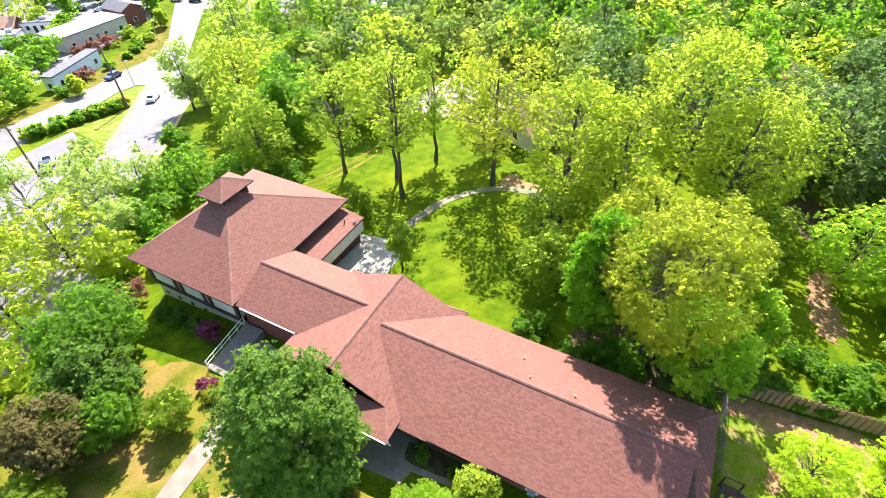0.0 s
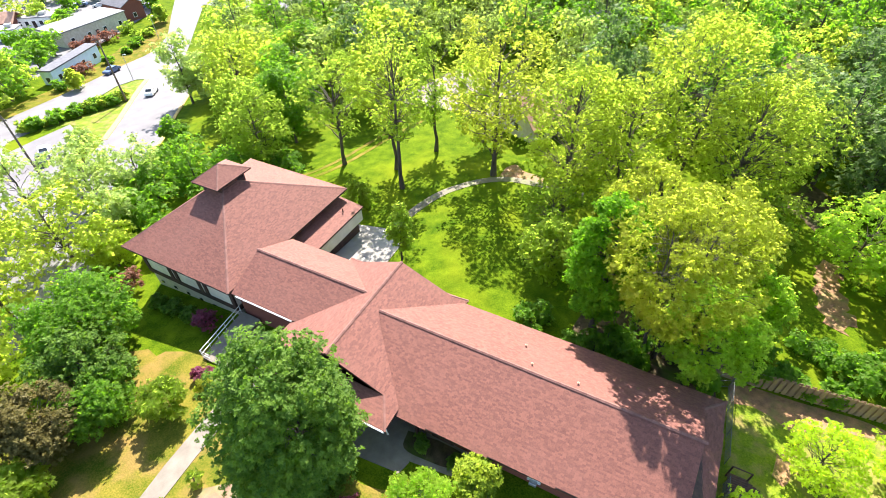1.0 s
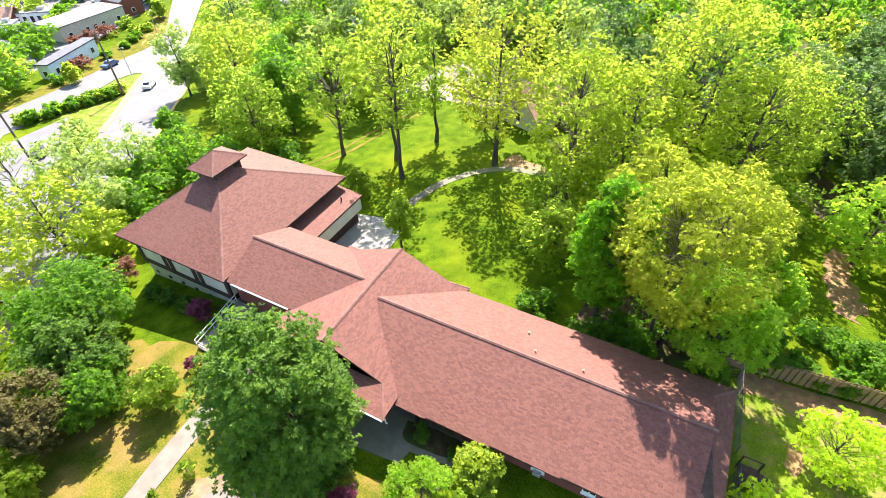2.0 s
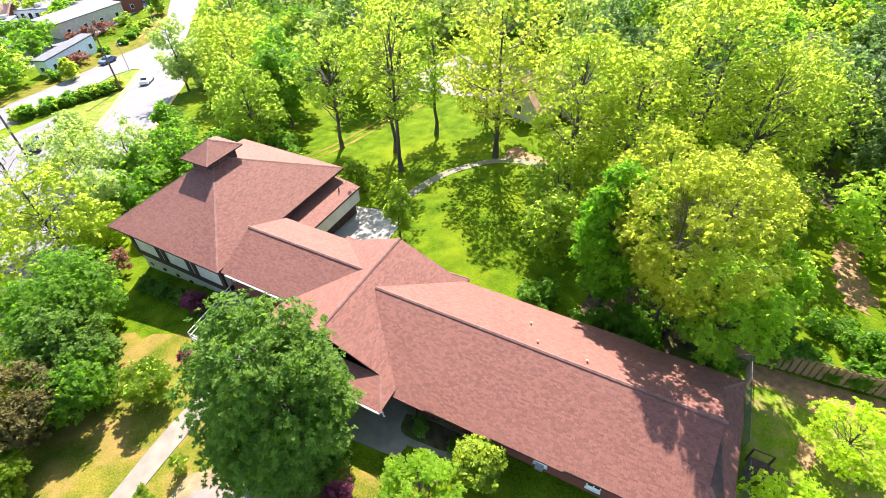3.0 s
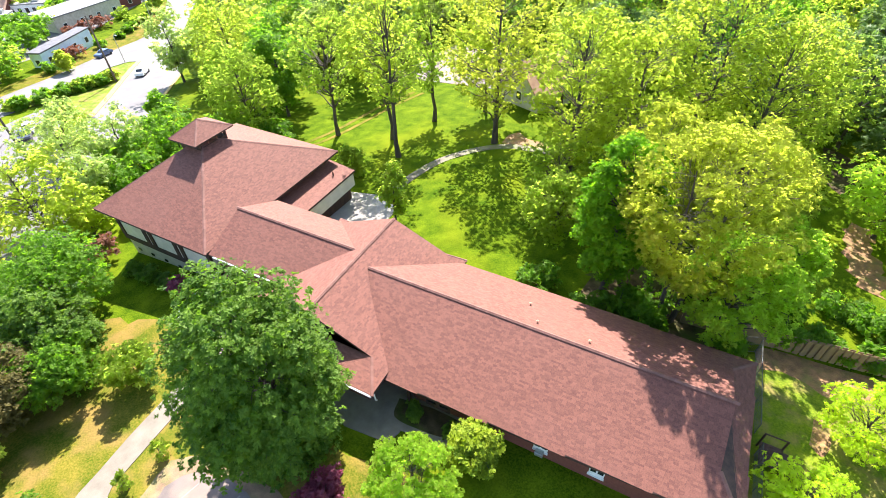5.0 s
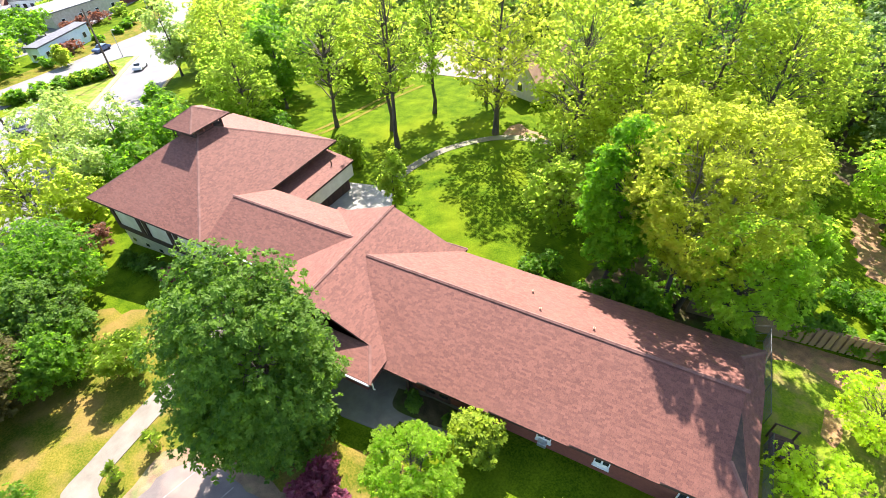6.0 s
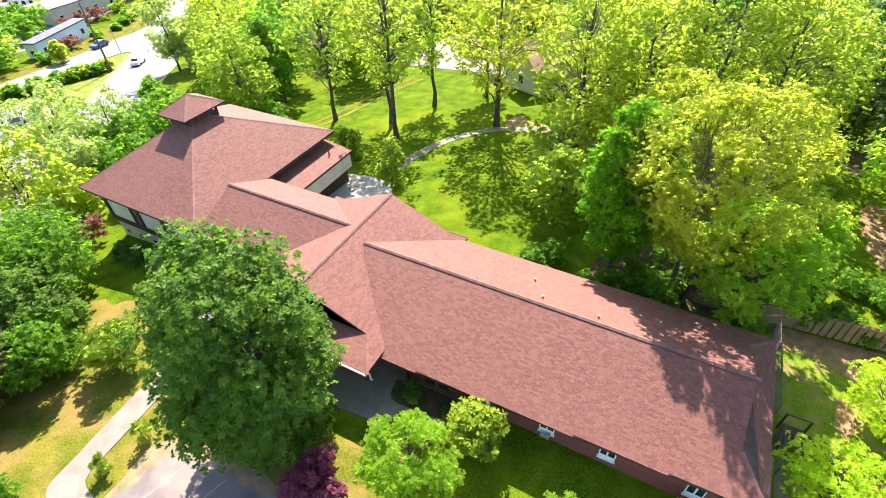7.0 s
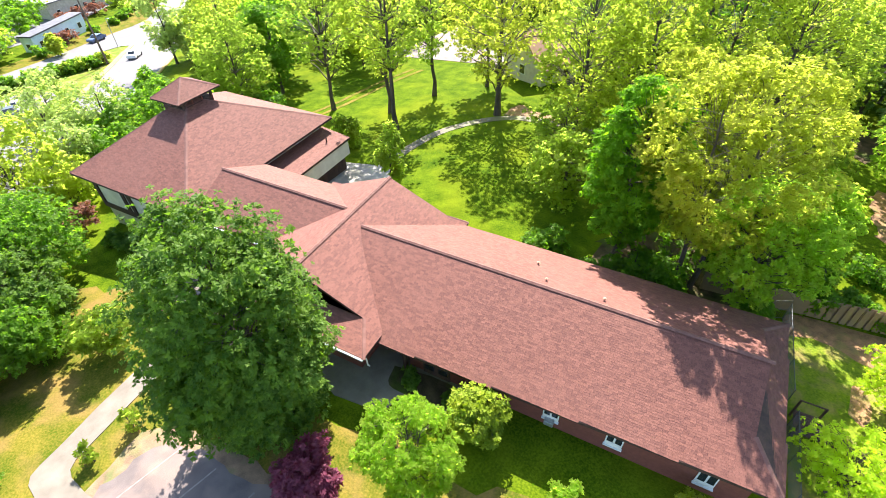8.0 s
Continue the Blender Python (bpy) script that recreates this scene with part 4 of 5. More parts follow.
# planting by the walls and along the walk
for name, label, x, y, h, r, leaf in (
        ("purple_shrub", "deep purple shrub against the hall wall", -16.95, -4.45, 1.7, 1.5, LEAF_PURPLE),
        ("box_shrub", "dark green clipped shrub against the hall wall", -19.50, -4.33, 1.3, 1.0, LEAF_MAPLE),
        ("box_shrub", "dark green clipped shrub against the hall wall", -21.86, -4.29, 1.3, 1.0, LEAF_MAPLE),
        ("box_shrub", "dark green clipped shrub against the hall wall", -24.23, -4.36, 1.2, 1.0, LEAF_MAPLE),
        ("red_shrub", "small dark red shrub at the end of the ramp", -12.40, -8.78, 1.1, 0.8, LEAF_PURPLE),
        ("gold_shrub", "small golden green shrub at the end of the ramp", -11.56, -9.43, 1.0, 0.8, LEAF_YELLOW),
        ("rust_shrub", "pinkish red shrub at the corner of the hall", -29.24, -4.00, 2.7, 1.4, LEAF_RUST),
        ("sapling", "thin green sapling on the strip beside the walk", -5.42, -15.64, 1.7, 0.7, LEAF_BRIGHT),
        ("sapling", "thin green sapling on the strip beside the walk", -5.61, -17.95, 1.6, 0.6, LEAF_BRIGHT),
        ("porch_shrub", "shaded low shrub in the porch bed", 7.51, -6.13, 0.8, 0.6, LEAF_MAPLE),
        ("porch_shrub", "shaded low shrub in the porch bed", 10.45, -6.14, 0.9, 0.7, LEAF_MAPLE),
        ("corner_shrub", "leafy shrub beside the walk corner", -9.28, -21.99, 2.0, 1.4, LEAF_DARK)):
    tree(name, label, x, y, h, r, leaf, "shrub", count=700 if name == "sapling" else 1500 + int(900 * r), size=0.162, low=0.03, lobes=12, lobe=0.42, shell=0.35)

# ---- woods farther off: five trees, copied; the farthest joined ----
WOOD = []
for k, (leaf, h, r) in enumerate(((LEAF_BRIGHT, 13, 5.6), (LEAF_WOODS, 12, 5.4), (LEAF_DARK, 14, 5.2), (LEAF_CEDAR, 12.5, 4.6), (LEAF_LIME, 11, 5.8),
                                   (LEAF_WOODS, 13, 5.6), (LEAF_WOODS, 12, 5.4), (LEAF_DARK, 14, 5.2), (LEAF_CEDAR, 12.5, 4.6), (LEAF_BRIGHT, 11, 5.8))):
    fine = k < 5
    ob = thing("woodland_tree", "leafy green tree in the woods beyond the park", "tree", (0, 0, 0), "trees of the far woods")
    trunk, crown = tree_meshes(500 + k, h, r, leaf, count=6500 if fine else 3600, size=0.35 if fine else 0.5, low=0.04, lobes=40 if fine else 26, lobe=0.28, shell=0.6, twigs=0)
    part("trunk", trunk, ob)
    part("crown", crown, ob)
    WOOD.append(ob)
rng = random.Random(12)
near_spots, far_spots = [], []
HOUSES = ((-54, 77, 9), (29.4, 84.5, 8), (-1, 46, 7), (35.5, 50, 4), (-72, 72, 9), (-6.5, 91, 7))


def open_ground(x, y):
    """Roads, car parks, lawns and houses, where no wood grows."""
    if -36 < x < -3 and y < 70:
        return True
    if x < -70 - 0.95 * (y - 43) and y < 108:
        return True
    if x < -66 and 94 < y < 160:
        return True
    return any(math.hypot(x - a, y - b) < c for a, b, c in HOUSES)


y = 44.0
while y < 215:
    x = -120.0
    while x < 130:
        px, py = x + rng.uniform(-2.8, 2.8), y + rng.uniform(-2.8, 2.8)
        inside = -1.32 * (py + 24) + 8 < px < 0.42 * (py + 24) + 24
        if inside and not open_ground(px, py) and not (px < 36 and py < 46):
            (near_spots if py < 140 else far_spots).append((px, py))
        x += 8.0
    y += 7.8
near_spots += [(34.5, 48), (37.5, 55), (31.5, 54), (42, 33), (47, 40), (49, 27), (53, 20), (50, 12.5), (56, 30), (38, 42), (45, 47), (40.5, 3.5), (44, -3)]
used = [False] * len(WOOD)
for px, py in near_spots[:298]:
    k = 3 if px > 31 + 0.1 * py and py < 85 else rng.choice((0, 1, 1, 2, 3, 3, 1, 4)) + (0 if py < 88 else 5)
    s = rng.uniform(0.75, 1.3)
    m = pose(px, py, ground(px, py) - 0.1, 0, 0, rng.uniform(0, 360))
    if not used[k]:
        used[k] = True
        WOOD[k].matrix_basis = m
    else:
        ob = copy_thing(WOOD[k], m)
        ob.scale = (s, s, s * rng.uniform(0.9, 1.15))
for leaf, share in ((LEAF_BRIGHT, 0), (LEAF_WOODS, 1), (LEAF_WOODS, 2)):
    g = np.random.default_rng(40 + share)
    blobs = []
    for i, (px, py) in enumerate(far_spots):
        if i % 3 == share:
            h = g.uniform(9, 14)
            for _ in range(9):
                a = g.uniform(0, 2 * math.pi)
                q = g.uniform(0, 3.4)
                blobs.append((px + q * math.cos(a), py + q * math.sin(a), ground(px, py) + h * g.uniform(0.3, 0.9), g.uniform(1.6, 2.8)))
    if blobs:
        v, f = leaves(g, blobs, len(blobs) * 40, 1.1, 0.6)
        tagged(new("distant_woods", mesh("distant_woods", v, f, leaf)), "unbroken green tree canopy on the far slope", "woods", kind="stuff")

# ---- the yard east of the wing ----
def fence(name, label, a, b, height, step, width, backed=False):
    """A timber fence of posts, rails and boards from a to b; backed: a second row of boards behind the gaps."""
    a, b = Vector((*a, 0)), Vector((*b, 0))
    d = b - a
    ob = thing(name, label, "fence", (a.x, a.y, ground(a.x, a.y)))
    ob.rotation_euler = (0, 0, math.atan2(d.y, d.x))
    drop = ground(b.x, b.y) - ground(a.x, a.y)
    n = int(d.length / step)
    rng = random.Random(n)
    board = [box("board", -width / 2, width / 2, -0.012, 0.012, 0.04, height + h, FENCE_WOOD, 0.004) for h in (-0.03, 0.0, 0.03)]
    post = box("post", -0.05, 0.05, 0.0, 0.1, -0.3, height - 0.1, FENCE_WOOD, 0.008)
    for i in range(n):
        part("board", rng.choice(board), ob, at=(i * step + width / 2, -0.045, drop * i / n))
        if backed:
            part("board", rng.choice(board), ob, at=((i + 0.5) * step + width / 2, 0.12, drop * i / n))
    for i in range(0, n, max(1, int(2.4 / step))):
        part("post", post, ob, at=(i * step, 0, drop * i / n))
    for z in (0.4, height - 0.35):
        v, f = tubes([([(0, 0.02, z), (d.length, 0.02, z + drop)], [0.045, 0.045])], 4)
        part("rail", mesh("rail", v, f, FENCE_WOOD), ob)
    return ob


fence("board_fence", "weathered grey-brown close-boarded timber fence", (21.9, 10.15), (29.0, 10.65), 1.7, 0.155, 0.152)
fence("board_fence", "tan timber fence with boards set on both sides", (28.96, 10.65), (40.2, 11.75), 1.7, 0.46, 0.34, True)


def link_fence(label, a, b, height):
    a, b = Vector((*a, 0)), Vector((*b, 0))
    d = b - a
    ob = thing("wire_fence", label, "fence", (a.x, a.y, ground(a.x, a.y)))
    ob.rotation_euler = (0, 0, math.atan2(d.y, d.x))
    n = max(1, round(d.length / 2.4))
    for i in range(n + 1):
        v, f = tubes([([(d.length * i / n, 0, -0.2), (d.length * i / n, 0, height + 0.05)], [0.024, 0.022])], 8)
        part("post", mesh("post", v, f, DARK_STEEL), ob)
    v, f = tubes([([(0, 0, height), (d.length, 0, height)], [0.025, 0.025])], 6)
    part("top_rail", mesh("top_rail", v, f, DARK_STEEL), ob)
    wires = []
    k = 0.12
    m = int((d.length + height) / k)
    for i in range(m):
        for s in (1, -1):
            x0 = i * k - (height if s > 0 else 0)
            p, q = (x0, 0.0), (x0 + s * height, height)
            if s < 0:
                p, q = (x0 + 0.0, 0.0), (x0 - height, height)
            pts = []
            for u in (0.0, 1.0):
                pts.append((p[0] + (q[0] - p[0]) * u, p[1] + (q[1] - p[1]) * u))
            lo, hi = 0.0, 1.0
            dx = q[0] - p[0]
            for edge in (0.0, d.length):
                u = (edge - p[0]) / dx
                if 0 < u < 1:
                    if (edge == 0.0) == (dx > 0):
                        lo = max(lo, u)
                    else:
                        hi = min(hi, u)
            if hi - lo > 0.02 and 0 <= p[0] + dx * (lo + hi) / 2 <= d.length:
                wires.append(([(p[0] + dx * lo, 0, 0.03 + height * lo * 0.97), (p[0] + dx * hi, 0, 0.03 + height * hi * 0.97)], [0.005, 0.005]))
    v, f = tubes(wires, 3)
    part("wire_mesh", mesh("wire_mesh", v, f, DARK_STEEL), ob, "thin galvanised wire mesh", kind="stuff")
    return ob


link_fence("galvanised wire mesh fence beside the wing gable", (27.1, 9.5), (27.3, 2.46), 1.5)
link_fence("galvanised wire mesh fence along the yard", (27.33, 0.82), (27.46, -8.72), 1.5)
gate = thing("yard_gate", "open steel tube gate at the fence corner", "gate", (27.1, 9.55, ground(27.1, 9.55)))
gate.rotation_euler = (0, 0, radians(205))
v, f = tubes([([(0, 0, 0.1), (0, 0, 1.75), (1.1, 0, 1.75), (1.1, 0, 0.1), (0, 0, 0.1)], [0.02] * 5), ([(0, 0, 0.95), (1.1, 0, 0.95)], [0.02, 0.02])], 8)
part("gate_frame", mesh("gate_frame", v, f, DARK_STEEL), gate)
v, f = tubes([([(0.1 + 0.14 * i, 0, 0.12), (0.1 + 0.14 * i, 0, 1.73)], [0.008, 0.008]) for i in range(8)], 4)
part("gate_bars", mesh("gate_bars", v, f, DARK_STEEL), gate)

stair = thing("timber_deck", "dark weathered timber deck and steps by the gable end", "deck", (27.4, 1.6, 0.35))
for i in range(9):
    part("plank", box("plank", 0.0, 1.3, -1.5 + 0.17 * i, -1.35 + 0.17 * i, 0.5, 0.54, TIMBER, 0.005), stair)
for i in range(3):
    part("step", box("step", 1.34 + 0.28 * i, 1.61 + 0.28 * i, -1.4, -0.1, 0.34 - 0.15 * i, 0.38 - 0.15 * i, TIMBER, 0.005), stair)
for x, y in ((0.05, -1.45), (1.25, -1.45), (0.05, 0.0), (1.25, 0.0)):
    part("deck_post", box("deck_post", x - 0.05, x + 0.05, y - 0.05, y + 0.05, -0.2, 1.45, TIMBER, 0.008), stair)
for y in (-1.45, 0.0):
    part("handrail", box("handrail", 0.0, 1.3, y - 0.04, y + 0.04, 1.4, 1.46, TIMBER, 0.008), stair)

# ---- ramp to the hall door ----
ramp = thing("entrance_ramp", "shaded concrete ramp with a pale steel railing", "ramp", (-13.1, -4.9, 0))
bm = bmesh.new()
vs = [bm.verts.new(p) for p in ((-1.1, -2.5, -1.3), (1.1, -2.5, -1.3), (1.1, 2.7, -1.3), (-1.1, 2.7, -1.3), (-1.1, -2.5, -0.75), (1.1, -2.5, -0.75), (1.1, 2.7, 0.05), (-1.1, 2.7, 0.05))]
for q in ((0, 3, 2, 1), (4, 5, 6, 7), (0, 1, 5, 4), (1, 2, 6, 5), (2, 3, 7, 6), (3, 0, 4, 7)):
    bm.faces.new([vs[i] for i in q])
part("slab", bm_mesh("slab", bm, CONCRETE), ramp)
for z in (0.45, 0.9):
    v, f = tubes([([(-1.05, 2.6, z + 0.05), (-1.05, -2.45, z - 0.75), (0.0, -2.45, z - 0.75)], [0.035] * 3)], 8)
    part("rail", mesh("rail", v, f, WHITE), ramp, "pale painted handrail")
for i in range(6):
    y = -2.45 + i * 1.0
    z = -0.75 + (y + 2.5) / 5.2 * 0.8
    v, f = tubes([([(-1.05, y, z - 0.1), (-1.05, y, z + 0.9)], [0.025, 0.025])], 8)
    part("baluster", mesh("baluster", v, f, WHITE), ramp)
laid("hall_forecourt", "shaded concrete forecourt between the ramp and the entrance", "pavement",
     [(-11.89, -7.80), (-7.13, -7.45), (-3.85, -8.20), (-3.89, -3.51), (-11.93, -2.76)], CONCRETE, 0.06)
laid("lawn_edging", "pale concrete edging at the corner of the porch lawn", "kerb", ribbon([(7.03, -8.74), (7.32, -7.60)], 0.16), CONCRETE, 0.1)

# ---- street furniture ----
def pole(name, label, x, y, h, r, arms=(), lamp=False, mat=POLE_WOOD):
    ob = thing(name, label, "pole" if not lamp else "street lamp", (x, y, ground(x, y)))
    v, f = tubes([([(0, 0, -0.5), (0, 0, h * 0.5), (0, 0, h)], [r, r * 0.85, r * 0.65])], 10)
    part("shaft", mesh("shaft", v, f, mat, True), ob)
    for z, w in arms:
        part("crossarm", box("crossarm", -w, w, -0.06, 0.06, z - 0.06, z + 0.06, mat, 0.01), ob)
        for s in (-0.9, -0.45, 0.45, 0.9):
            part("insulator", box("insulator", s * w - 0.05, s * w + 0.05, -0.05, 0.05, z + 0.06, z + 0.2, GREY_ROOF, 0.01), ob)
    if lamp:
        v, f = tubes([([(0, 0, h - 0.1), (0.2, 0, h + 0.15), (0.9, 0, h + 0.2)], [0.05, 0.045, 0.04])], 8)
        part("bracket", mesh("bracket", v, f, mat), ob)
        part("lantern", box("lantern", 0.8, 1.35, -0.14, 0.14, h + 0.12, h + 0.3, METAL, 0.03), ob)
    return ob


P1, P2 = (-88.5, 35.7, 12.8), (-66.2, 6.8, 11.3)
pole("utility_pole", "tall brown wooden utility pole on the planted island", *P1[:2], P1[2], 0.2, ((12.2, 1.0),))
pole("utility_pole", "brown wooden utility pole beside the car park", *P2[:2], P2[2], 0.18, ((10.7, 0.9),))
pole("utility_pole", "short dark utility pole at the roadside", -93.0, 12.27, 9.0, 0.18)
pole("street_lamp", "slim grey street lamp at the tip of the island", -101.8, 46.5, 5.9, 0.09, lamp=True, mat=METAL)
pole("street_lamp", "dark street lamp on the near pavement", -56.4, 17.34, 5.3, 0.11, lamp=True)
pole("street_lamp", "slim grey street lamp before the shops", -124.2, 71.3, 6.1, 0.09, lamp=True, mat=METAL)
pole("street_lamp", "slim grey street lamp beyond the park", -121.3, 104.3, 6.7, 0.10, lamp=True, mat=METAL)
for k, (z, s) in enumerate(((10.9, -0.8), (10.9, 0.8), (10.2, 0.0))):
    a = Vector((P2[0] + s, P2[1], ground(*P2[:2]) + z - 0.9))
    b = Vector((-134 + s, 19, ground(-110, 19) + z - 1.5))
    pts = [a.lerp(b, u) - Vector((0, 0, 2.4 * u * (1 - u))) for u in np.linspace(0, 1, 14)]
    v, f = tubes([([tuple(p) for p in pts], [0.022] * 14)], 5)
    tagged(new("power_line", mesh("power_line", v, f, RUBBER)), "thin dark power line slung across the street", "cable")


# ---- houses and shops ----
def house(name, label, x, y, w, d, h, turn, wall_mat, roof_mat, rise=0.0, windows=0, storeys=1, door=True, unit=True):
    """A building w wide and d deep: flat roof with a parapet, or a gable along its width."""
    ob = thing(name, label, "building", (x, y, ground(x, y)))
    ob.rotation_euler = (0, 0, radians(turn))
    part("wall", box("wall", -w / 2, w / 2, -d / 2, d / 2, -1.5, h, wall_mat), ob)
    if rise:
        e = 0.5
        k = rise / (d / 2)
        for s in (-1, 1):
            poly = [(-w / 2 - e, s * (d / 2 + e), h - k * e), (w / 2 + e, s * (d / 2 + e), h - k * e), (w / 2 + e, 0, h + rise), (-w / 2 - e, 0, h + rise)]
            part("roof_slope", mesh("roof_slope", *deck(poly if s < 0 else poly[::-1], 0.18), roof_mat), ob)
        for s in (-1, 1):
            part("gable", mesh("gable", [(s * w / 2, -d / 2, h), (s * w / 2, d / 2, h), (s * w / 2, 0, h + rise - 0.1), (s * (w / 2 - 0.2), -d / 2, h), (s * (w / 2 - 0.2), d / 2, h), (s * (w / 2 - 0.2), 0, h + rise - 0.1)],
                               [(0, 1, 2), (5, 4, 3), (0, 2, 5, 3), (2, 1, 4, 5), (1, 0, 3, 4)], wall_mat), ob)
    else:
        part("roof", box("roof", -w / 2 - 0.25, w / 2 + 0.25, -d / 2 - 0.25, d / 2 + 0.25, h, h + 0.3, roof_mat, 0.03), ob)
        if unit:
            part("roof_unit", box("roof_unit", w * 0.15, w * 0.15 + 1.6, -0.6, 0.8, h + 0.3, h + 1.2, METAL, 0.04), ob)
    for s in range(storeys):
        z = 0.9 + s * 2.9
        for i in range(windows):
            u = -w / 2 + w * (i + 0.5) / windows
            for side in (-1, 1):
                win = part("window", box("window", u - 0.6, u + 0.6, side * (d / 2 + 0.02) - 0.04, side * (d / 2 + 0.02) + 0.04, z, z + 1.35, WHITE, 0.01), ob)
                part("pane", box("pane", u - 0.5, u + 0.5, side * (d / 2 + 0.05) - 0.03, side * (d / 2 + 0.05) + 0.03, z + 0.1, z + 1.25, GLASS), win)
        for side in (-1, 1):
            win = part("window", box("window", side * (w / 2 + 0.02) - 0.04, side * (w / 2 + 0.02) + 0.04, -0.6, 0.6, z, z + 1.35, WHITE, 0.01), ob)
            part("pane", box("pane", side * (w / 2 + 0.05) - 0.03, side * (w / 2 + 0.05) + 0.03, -0.5, 0.5, z + 0.1, z + 1.25, GLASS), win)
    if door:
        part("door", box("door", -0.5, 0.5, -d / 2 - 0.08, -d / 2 + 0.02, 0.0, 2.1, TIMBER, 0.01), ob)
    return ob


house("park_house", "cream cottage with a tan gable roof in the park", -2.24, 47.2, 8.4, 7.9, 3.1, 60, BEIGE, TAN_ROOF, 3.4, 3)
house("grey_house", "low house with a grey gable roof among trees", -54.7, 77.3, 9.6, 8.5, 3.2, 30, BEIGE, GREY_ROOF, 2.4, 3)
house("far_house", "house with a blue-grey gable roof in the woods", -6.5, 91.0, 9.0, 7.0, 3.4, 15, WHITE, GREY_ROOF, 2.4, 2)
house("far_house", "small white house with a salmon roof in the woods", 29.32, 84.4, 5.3, 4.8, 2.5, 20, WHITE, TAN_ROOF, 2.0, 2)
house("white_shop", "long low pale shop with a flat roof", -121.3, 44.5, 17.4, 2.9, 3.6, 112, PALE_BLUE, GREY_ROOF, 0.0, 4, unit=False)
house("office_block", "long pale office building with a light flat roof", -146.9, 64.7, 20.9, 10.2, 4.1, 94, BEIGE, LIGHT_ROOF, 0.0, 4, unit=False)
house("brick_block", "two-storey red brick building with a grey roof", -150.3, 80.5, 10.3, 6.8, 4.8, -3, BRICK, GREY_ROOF, 1.5, 3, 1)
house("blue_shop", "small pale blue building beside the car park", -81.5, 4.49, 7.7, 5.5, 3.1, 62, WHITE, LIGHT_ROOF, 0.0, 3)
house("town_house", "pale house with a light roof behind the shops", -164.1, 51.4, 8.1, 4.6, 3.0, 40, WHITE, LIGHT_ROOF, 0.0, 3)
house("town_house", "low brown-roofed house behind the shops", -175.0, 57.2, 9.3, 5.8, 3.0, 30, BRICK, TAN_ROOF, 2.0, 3)
house("town_house", "long white building behind the town trees", -168.7, 63.6, 10.4, 4.6, 3.0, 35, WHITE, LIGHT_ROOF, 0.0, 5)
house("town_house", "pale building at the far end of the street", -201.3, 107.2, 14.2, 8.3, 3.6, 40, STUCCO, LIGHT_ROOF, 0.0, 5)

for x, y, h, r, leaf in ((-119.7, 30.4, 9.0, 5.4, LEAF_BRIGHT), (-116.2, 26.62, 8.5, 5.4, LEAF_DARK), (-126.3, 33.0, 7.8, 4.7, LEAF_DARK), (-131.4, 41.6, 6.7, 4.3, LEAF_DARK), (-137.2, 49.3, 7.3, 4.3, LEAF_DARK), (-111.1, 20.82, 7.4, 4.8, LEAF_BRIGHT), (-131.0, 34.1, 7.9, 5.2, LEAF_DARK), (-145.6, 46.6, 6.8, 4.6, LEAF_DARK), (-153.5, 60.5, 4.6, 3.0, LEAF_BRIGHT), (-172.1, 63.2, 7.6, 4.9, LEAF_BRIGHT),
                         (-185.8, 68.0, 9.4, 6.8, LEAF_LIME), (-190.0, 84.0, 7.1, 4.7, LEAF_DARK), (-135.3, 81.1, 4.7, 2.9, LEAF_BRIGHT), (-187.5, 52.5, 7.1, 4.7, LEAF_DARK), (-177.2, 90.1, 5.8, 3.7, LEAF_DARK), (-122.0, 21.48, 7.3, 4.7, LEAF_DARK), (-109.6, 37.9, 4.6, 2.1, LEAF_LIME), (-161.4, 67.3, 4.6, 3.5, LEAF_DARK), (-206.9, 93.9, 7.2, 5.4, LEAF_DARK), (-126.3, 26.04, 6.7, 4.5, LEAF_BRIGHT)):
    tree("town_tree", "green street tree among the shops", x, y, h, r, leaf, count=3020, size=0.531, low=0.05, lobes=18, twigs=1, group="trees among the shops")
rng = random.Random(5)
for i in range(18):
    x, y = rng.uniform(-225, -148), rng.uniform(30, 120)
    if all(math.hypot(x - a, y - b) > 10 for a, b in ((-147, 58), (-147, 69), (-151, 80), (-162, 50), (-172, 56), (-167, 63), (-197, 105), (-154, 64), (-157, 75))):
        tree("town_tree", "green street tree among the shops", x, y, rng.uniform(5, 8), rng.uniform(3.2, 4.6), rng.choice((LEAF_DARK, LEAF_DARK, LEAF_BRIGHT)), count=1390, size=0.819, low=0.05, lobes=14, twigs=1, group="trees among the shops")
house("town_house", "pale gabled house among the town trees", -212.6, 75.8, 10.8, 8.4, 3.6, 25, WHITE, GREY_ROOF, 1.8, 3)
house("town_house", "red brick house among the town trees", -190.3, 43.5, 9.4, 7.1, 3.5, 50, BRICK, GREY_ROOF, 1.8, 3)
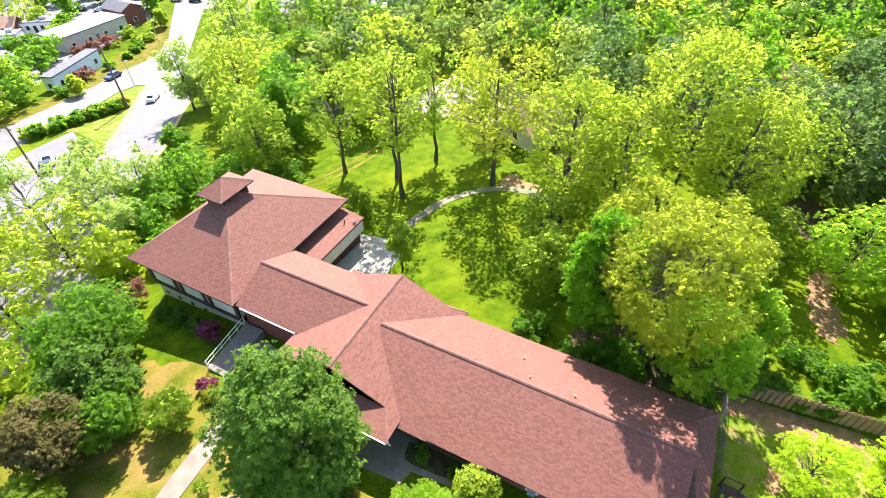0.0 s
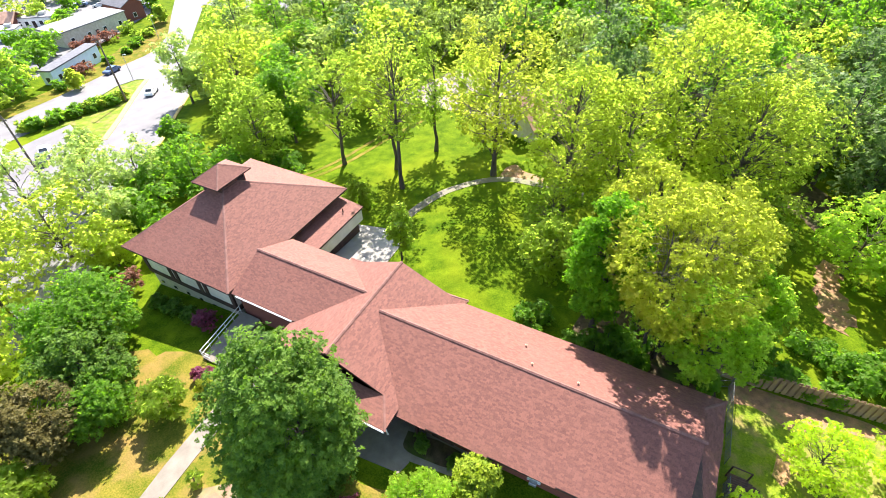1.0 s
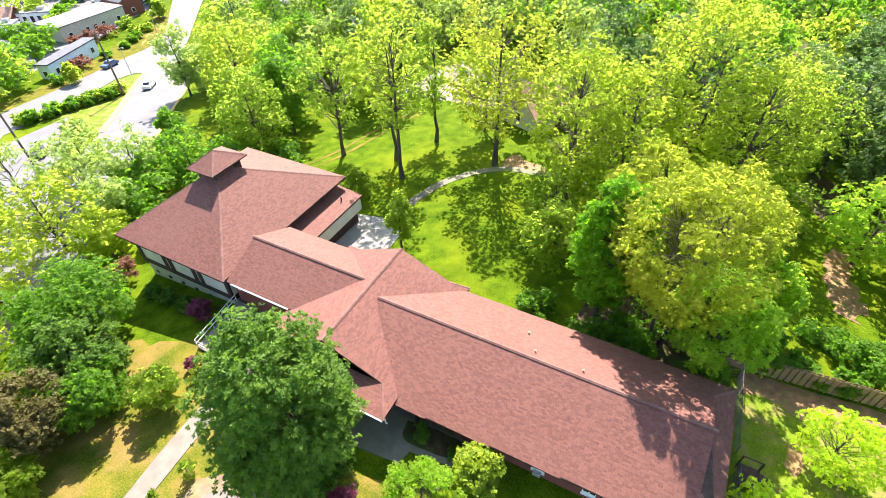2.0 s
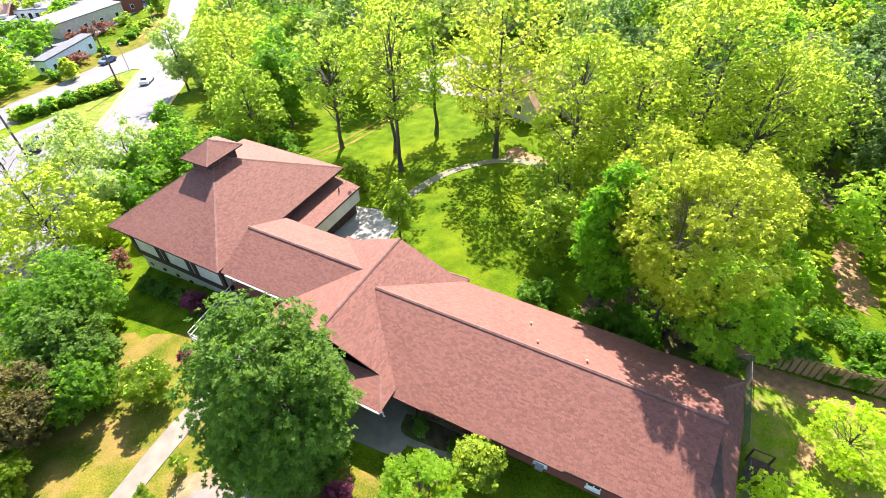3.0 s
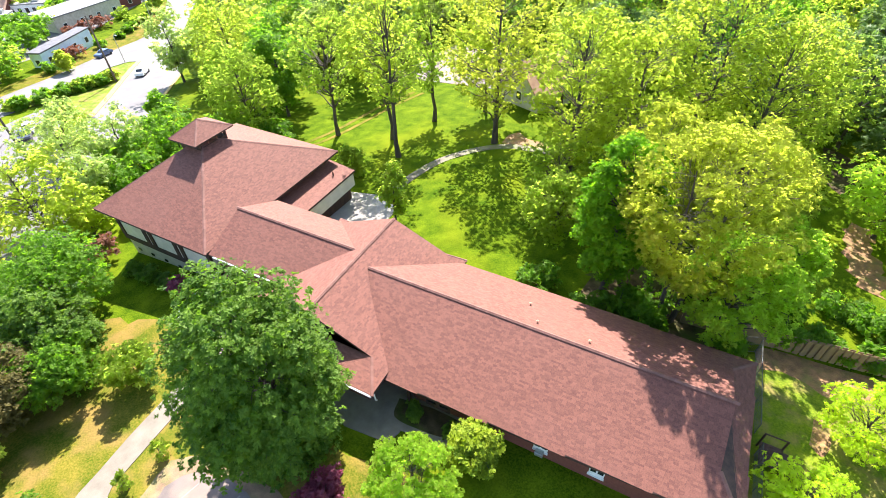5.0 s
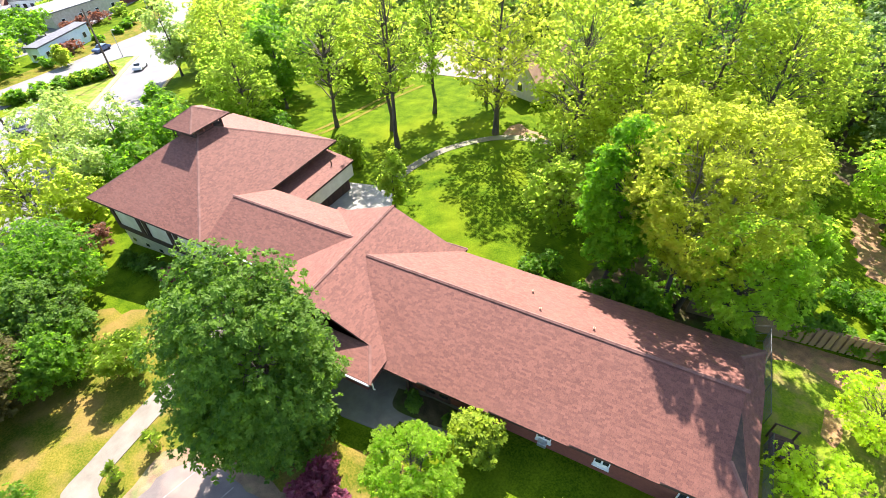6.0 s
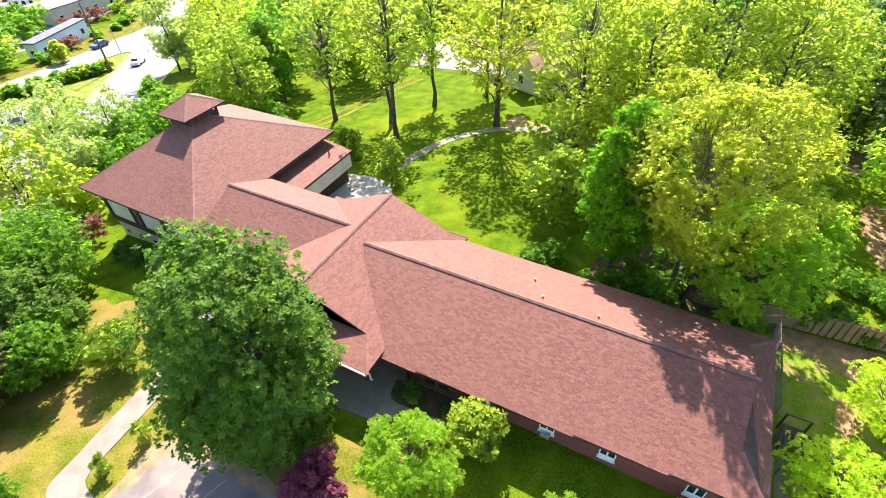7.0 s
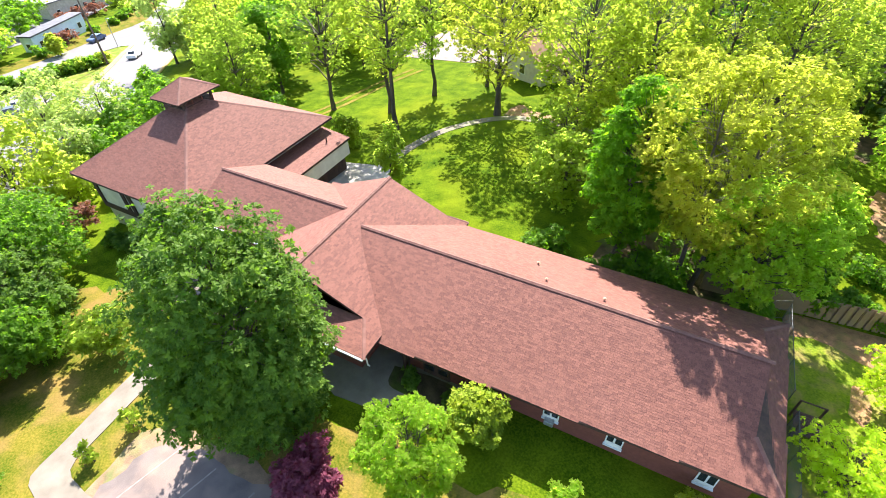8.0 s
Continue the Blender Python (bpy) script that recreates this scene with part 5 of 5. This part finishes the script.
for x, y, h, r, leaf in ((-117.9, 44.7, 4.3, 2.9, LEAF_RUST), (-135.3, 58.5, 2.9, 2.7, LEAF_RUST), (-135.5, 64.3, 2.9, 2.7, LEAF_RUST), (-137.1, 55.3, 2.0, 2.0, LEAF_RUST), (-137.6, 71.5, 2.9, 2.7, LEAF_BRIGHT), (-130.2, 69.1, 2.0, 2.0, LEAF_BRIGHT), (-128.3, 72.2, 2.0, 2.0, LEAF_BRIGHT),
                         (-124.7, 63.5, 1.5, 1.6, LEAF_DARK), (-122.6, 59.9, 1.5, 1.6, LEAF_DARK), (-126.4, 66.7, 1.6, 1.5, LEAF_DARK), (-119.3, 52.6, 1.8, 1.6, LEAF_DARK), (-114.6, 39.9, 2.3, 2.3, LEAF_DARK), (-113.2, 35.8, 2.3, 2.3, LEAF_DARK)):
    tree("clipped_shrub", "rounded shrub in the shop planting" if leaf != LEAF_RUST else "rust-red shrub in the shop planting", x, y, h, r, leaf, "shrub", count=1970, size=0.378, low=0.02, lobes=12, twigs=1, group="shrubs by the shops")
for i in range(16):
    u = i / 15
    x, y = -94.0 + 4.5 * u + 1.1 * math.sin(i * 2.1), 18.2 + 17.6 * u
    tree("hedge_shrub", "dark clipped shrub on the planted island", x, y, 1.9 + 0.5 * math.sin(i * 1.7), 1.6, LEAF_DARK if i % 3 else LEAF_BRIGHT, "shrub", count=1160, size=0.432, low=0.02, lobes=12, twigs=1, group="shrubs on the island")


# ---- cars ----
def car(label, x, y, turn, paint):
    ob = thing("car", label, "car", (x, y, ground(x, y) + 0.06))
    ob.rotation_euler = (0, math.atan(0.1 * math.cos(radians(turn))) * -1, radians(turn))
    prof = [(-2.2, 0.35), (-2.25, 0.75), (-2.0, 0.95), (-1.0, 1.0), (-0.3, 1.45), (1.1, 1.48), (1.75, 1.02), (2.2, 0.95), (2.25, 0.4)]
    bm = bmesh.new()
    rings = []
    for s, inset in ((-0.88, 0.0), (-0.6, 0.0), (0.6, 0.0), (0.88, 0.0)):
        rings.append([bm.verts.new((px, s * (0.86 if pz > 1.2 else 1.0), pz)) for px, pz in prof])
    for a, b in zip(rings, rings[1:]):
        for i in range(len(prof)):
            j = (i + 1) % len(prof)
            bm.faces.new((a[i], a[j], b[j], b[i]))
    bm.faces.new(rings[0][::-1])
    bm.faces.new(rings[-1])
    part("body", bm_mesh("body", bm, paint), ob)
    for q in (((-1.0, 1.02), (-0.35, 1.42)), ((1.15, 1.44), (1.7, 1.05))):
        (x0, z0), (x1, z1) = q
        part("windscreen", mesh("windscreen", *deck([(x0, -0.62, z0 + 0.03), (x1, -0.58, z1 + 0.03), (x1, 0.58, z1 + 0.03), (x0, 0.62, z0 + 0.03)], 0.03), GLASS), ob)
    for s in (-1, 1):
        part("side_window", box("side_window", -0.5, 1.1, s * 0.8 - 0.02, s * 0.8 + 0.02, 1.05, 1.35, GLASS), ob)
        for wx in (-1.4, 1.35):
            v, f = tubes([([(wx, s * 0.7, 0.33), (wx, s * 0.72, 0.33), (wx, s * 0.9, 0.33), (wx, s * 0.92, 0.33)], [0.02, 0.33, 0.33, 0.02])], 14)
            part("wheel", mesh("wheel", v, f, RUBBER), ob)
    return ob


PAINT_WHITE = material("white_car_paint", (0.6, 0.6, 0.6), (0.75, 0.75, 0.75), scale=2, rough=0.25, bump=0)
PAINT_DARK = material("dark_car_paint", (0.02, 0.022, 0.03), (0.05, 0.055, 0.07), scale=2, rough=0.25, bump=0)
PAINT_BLUE = material("blue_car_paint", (0.05, 0.08, 0.16), (0.10, 0.14, 0.25), scale=2, rough=0.25, bump=0)
car("dark car in the shade at the street bend", -88.6, 49.6, 128, PAINT_DARK)
car("dark blue car driving past the shops", -112.6, 48.4, 106, PAINT_BLUE)
car("silver-white car on the wide street", -86.6, 40.6, -52, PAINT_WHITE)
car("dark car parked beside the pale blue building", -74.5, 11.09, 150, PAINT_DARK)
car("white car parked beside the pale blue building", -77.3, 12.97, 150, PAINT_WHITE)
for i in range(9):
    car("car parked in the shop forecourt", -176 + 7.4 * (i % 5), 97 - 15 * (i // 5) + 2 * (i % 5), 20 + 8 * (i % 3), (PAINT_WHITE, PAINT_DARK, PAINT_BLUE)[i % 3])


# undergrowth
for x, y, h, r in ((16.53, 7.57, 2.1, 1.5), (18.45, 6.85, 1.5, 1.2), (17.29, 8.69, 3.1, 1.8), (18.92, 8.14, 2.9, 1.7), (19.37, 10.36, 3.3, 2.1), (14.61, 7.18, 1.9, 1.6), (20.16, 7.60, 1.3, 1.1), (25.59, 12.31, 2.9, 2.1), (22.37, 14.23, 2.3, 1.9), (25.15, 8.38, 1.9, 1.3), (31.6, 12.06, 1.7, 1.5), (34.4, 11.89, 1.5, 1.3), (28.95, 11.50, 1.9, 1.4)):
    tree("undergrowth_shrub", "shaded green undergrowth beneath the large trees", x, y, h, r, LEAF_DARK, "shrub", count=2550, size=0.252, low=0.02, lobes=14, shell=0.3, group="undergrowth beneath the trees")
for x, y, h, r, leaf in ((17.82, -8.55, 1.5, 0.8, LEAF_FRESH), (23.12, -6.27, 1.6, 0.8, LEAF_YELLOW)):
    tree("garden_shrub", "small loose light green shrub on the shaded lawn", x, y, h, r, leaf, "shrub", count=1860, size=0.162, low=0.03, lobes=12, lobe=0.4, shell=0.35)
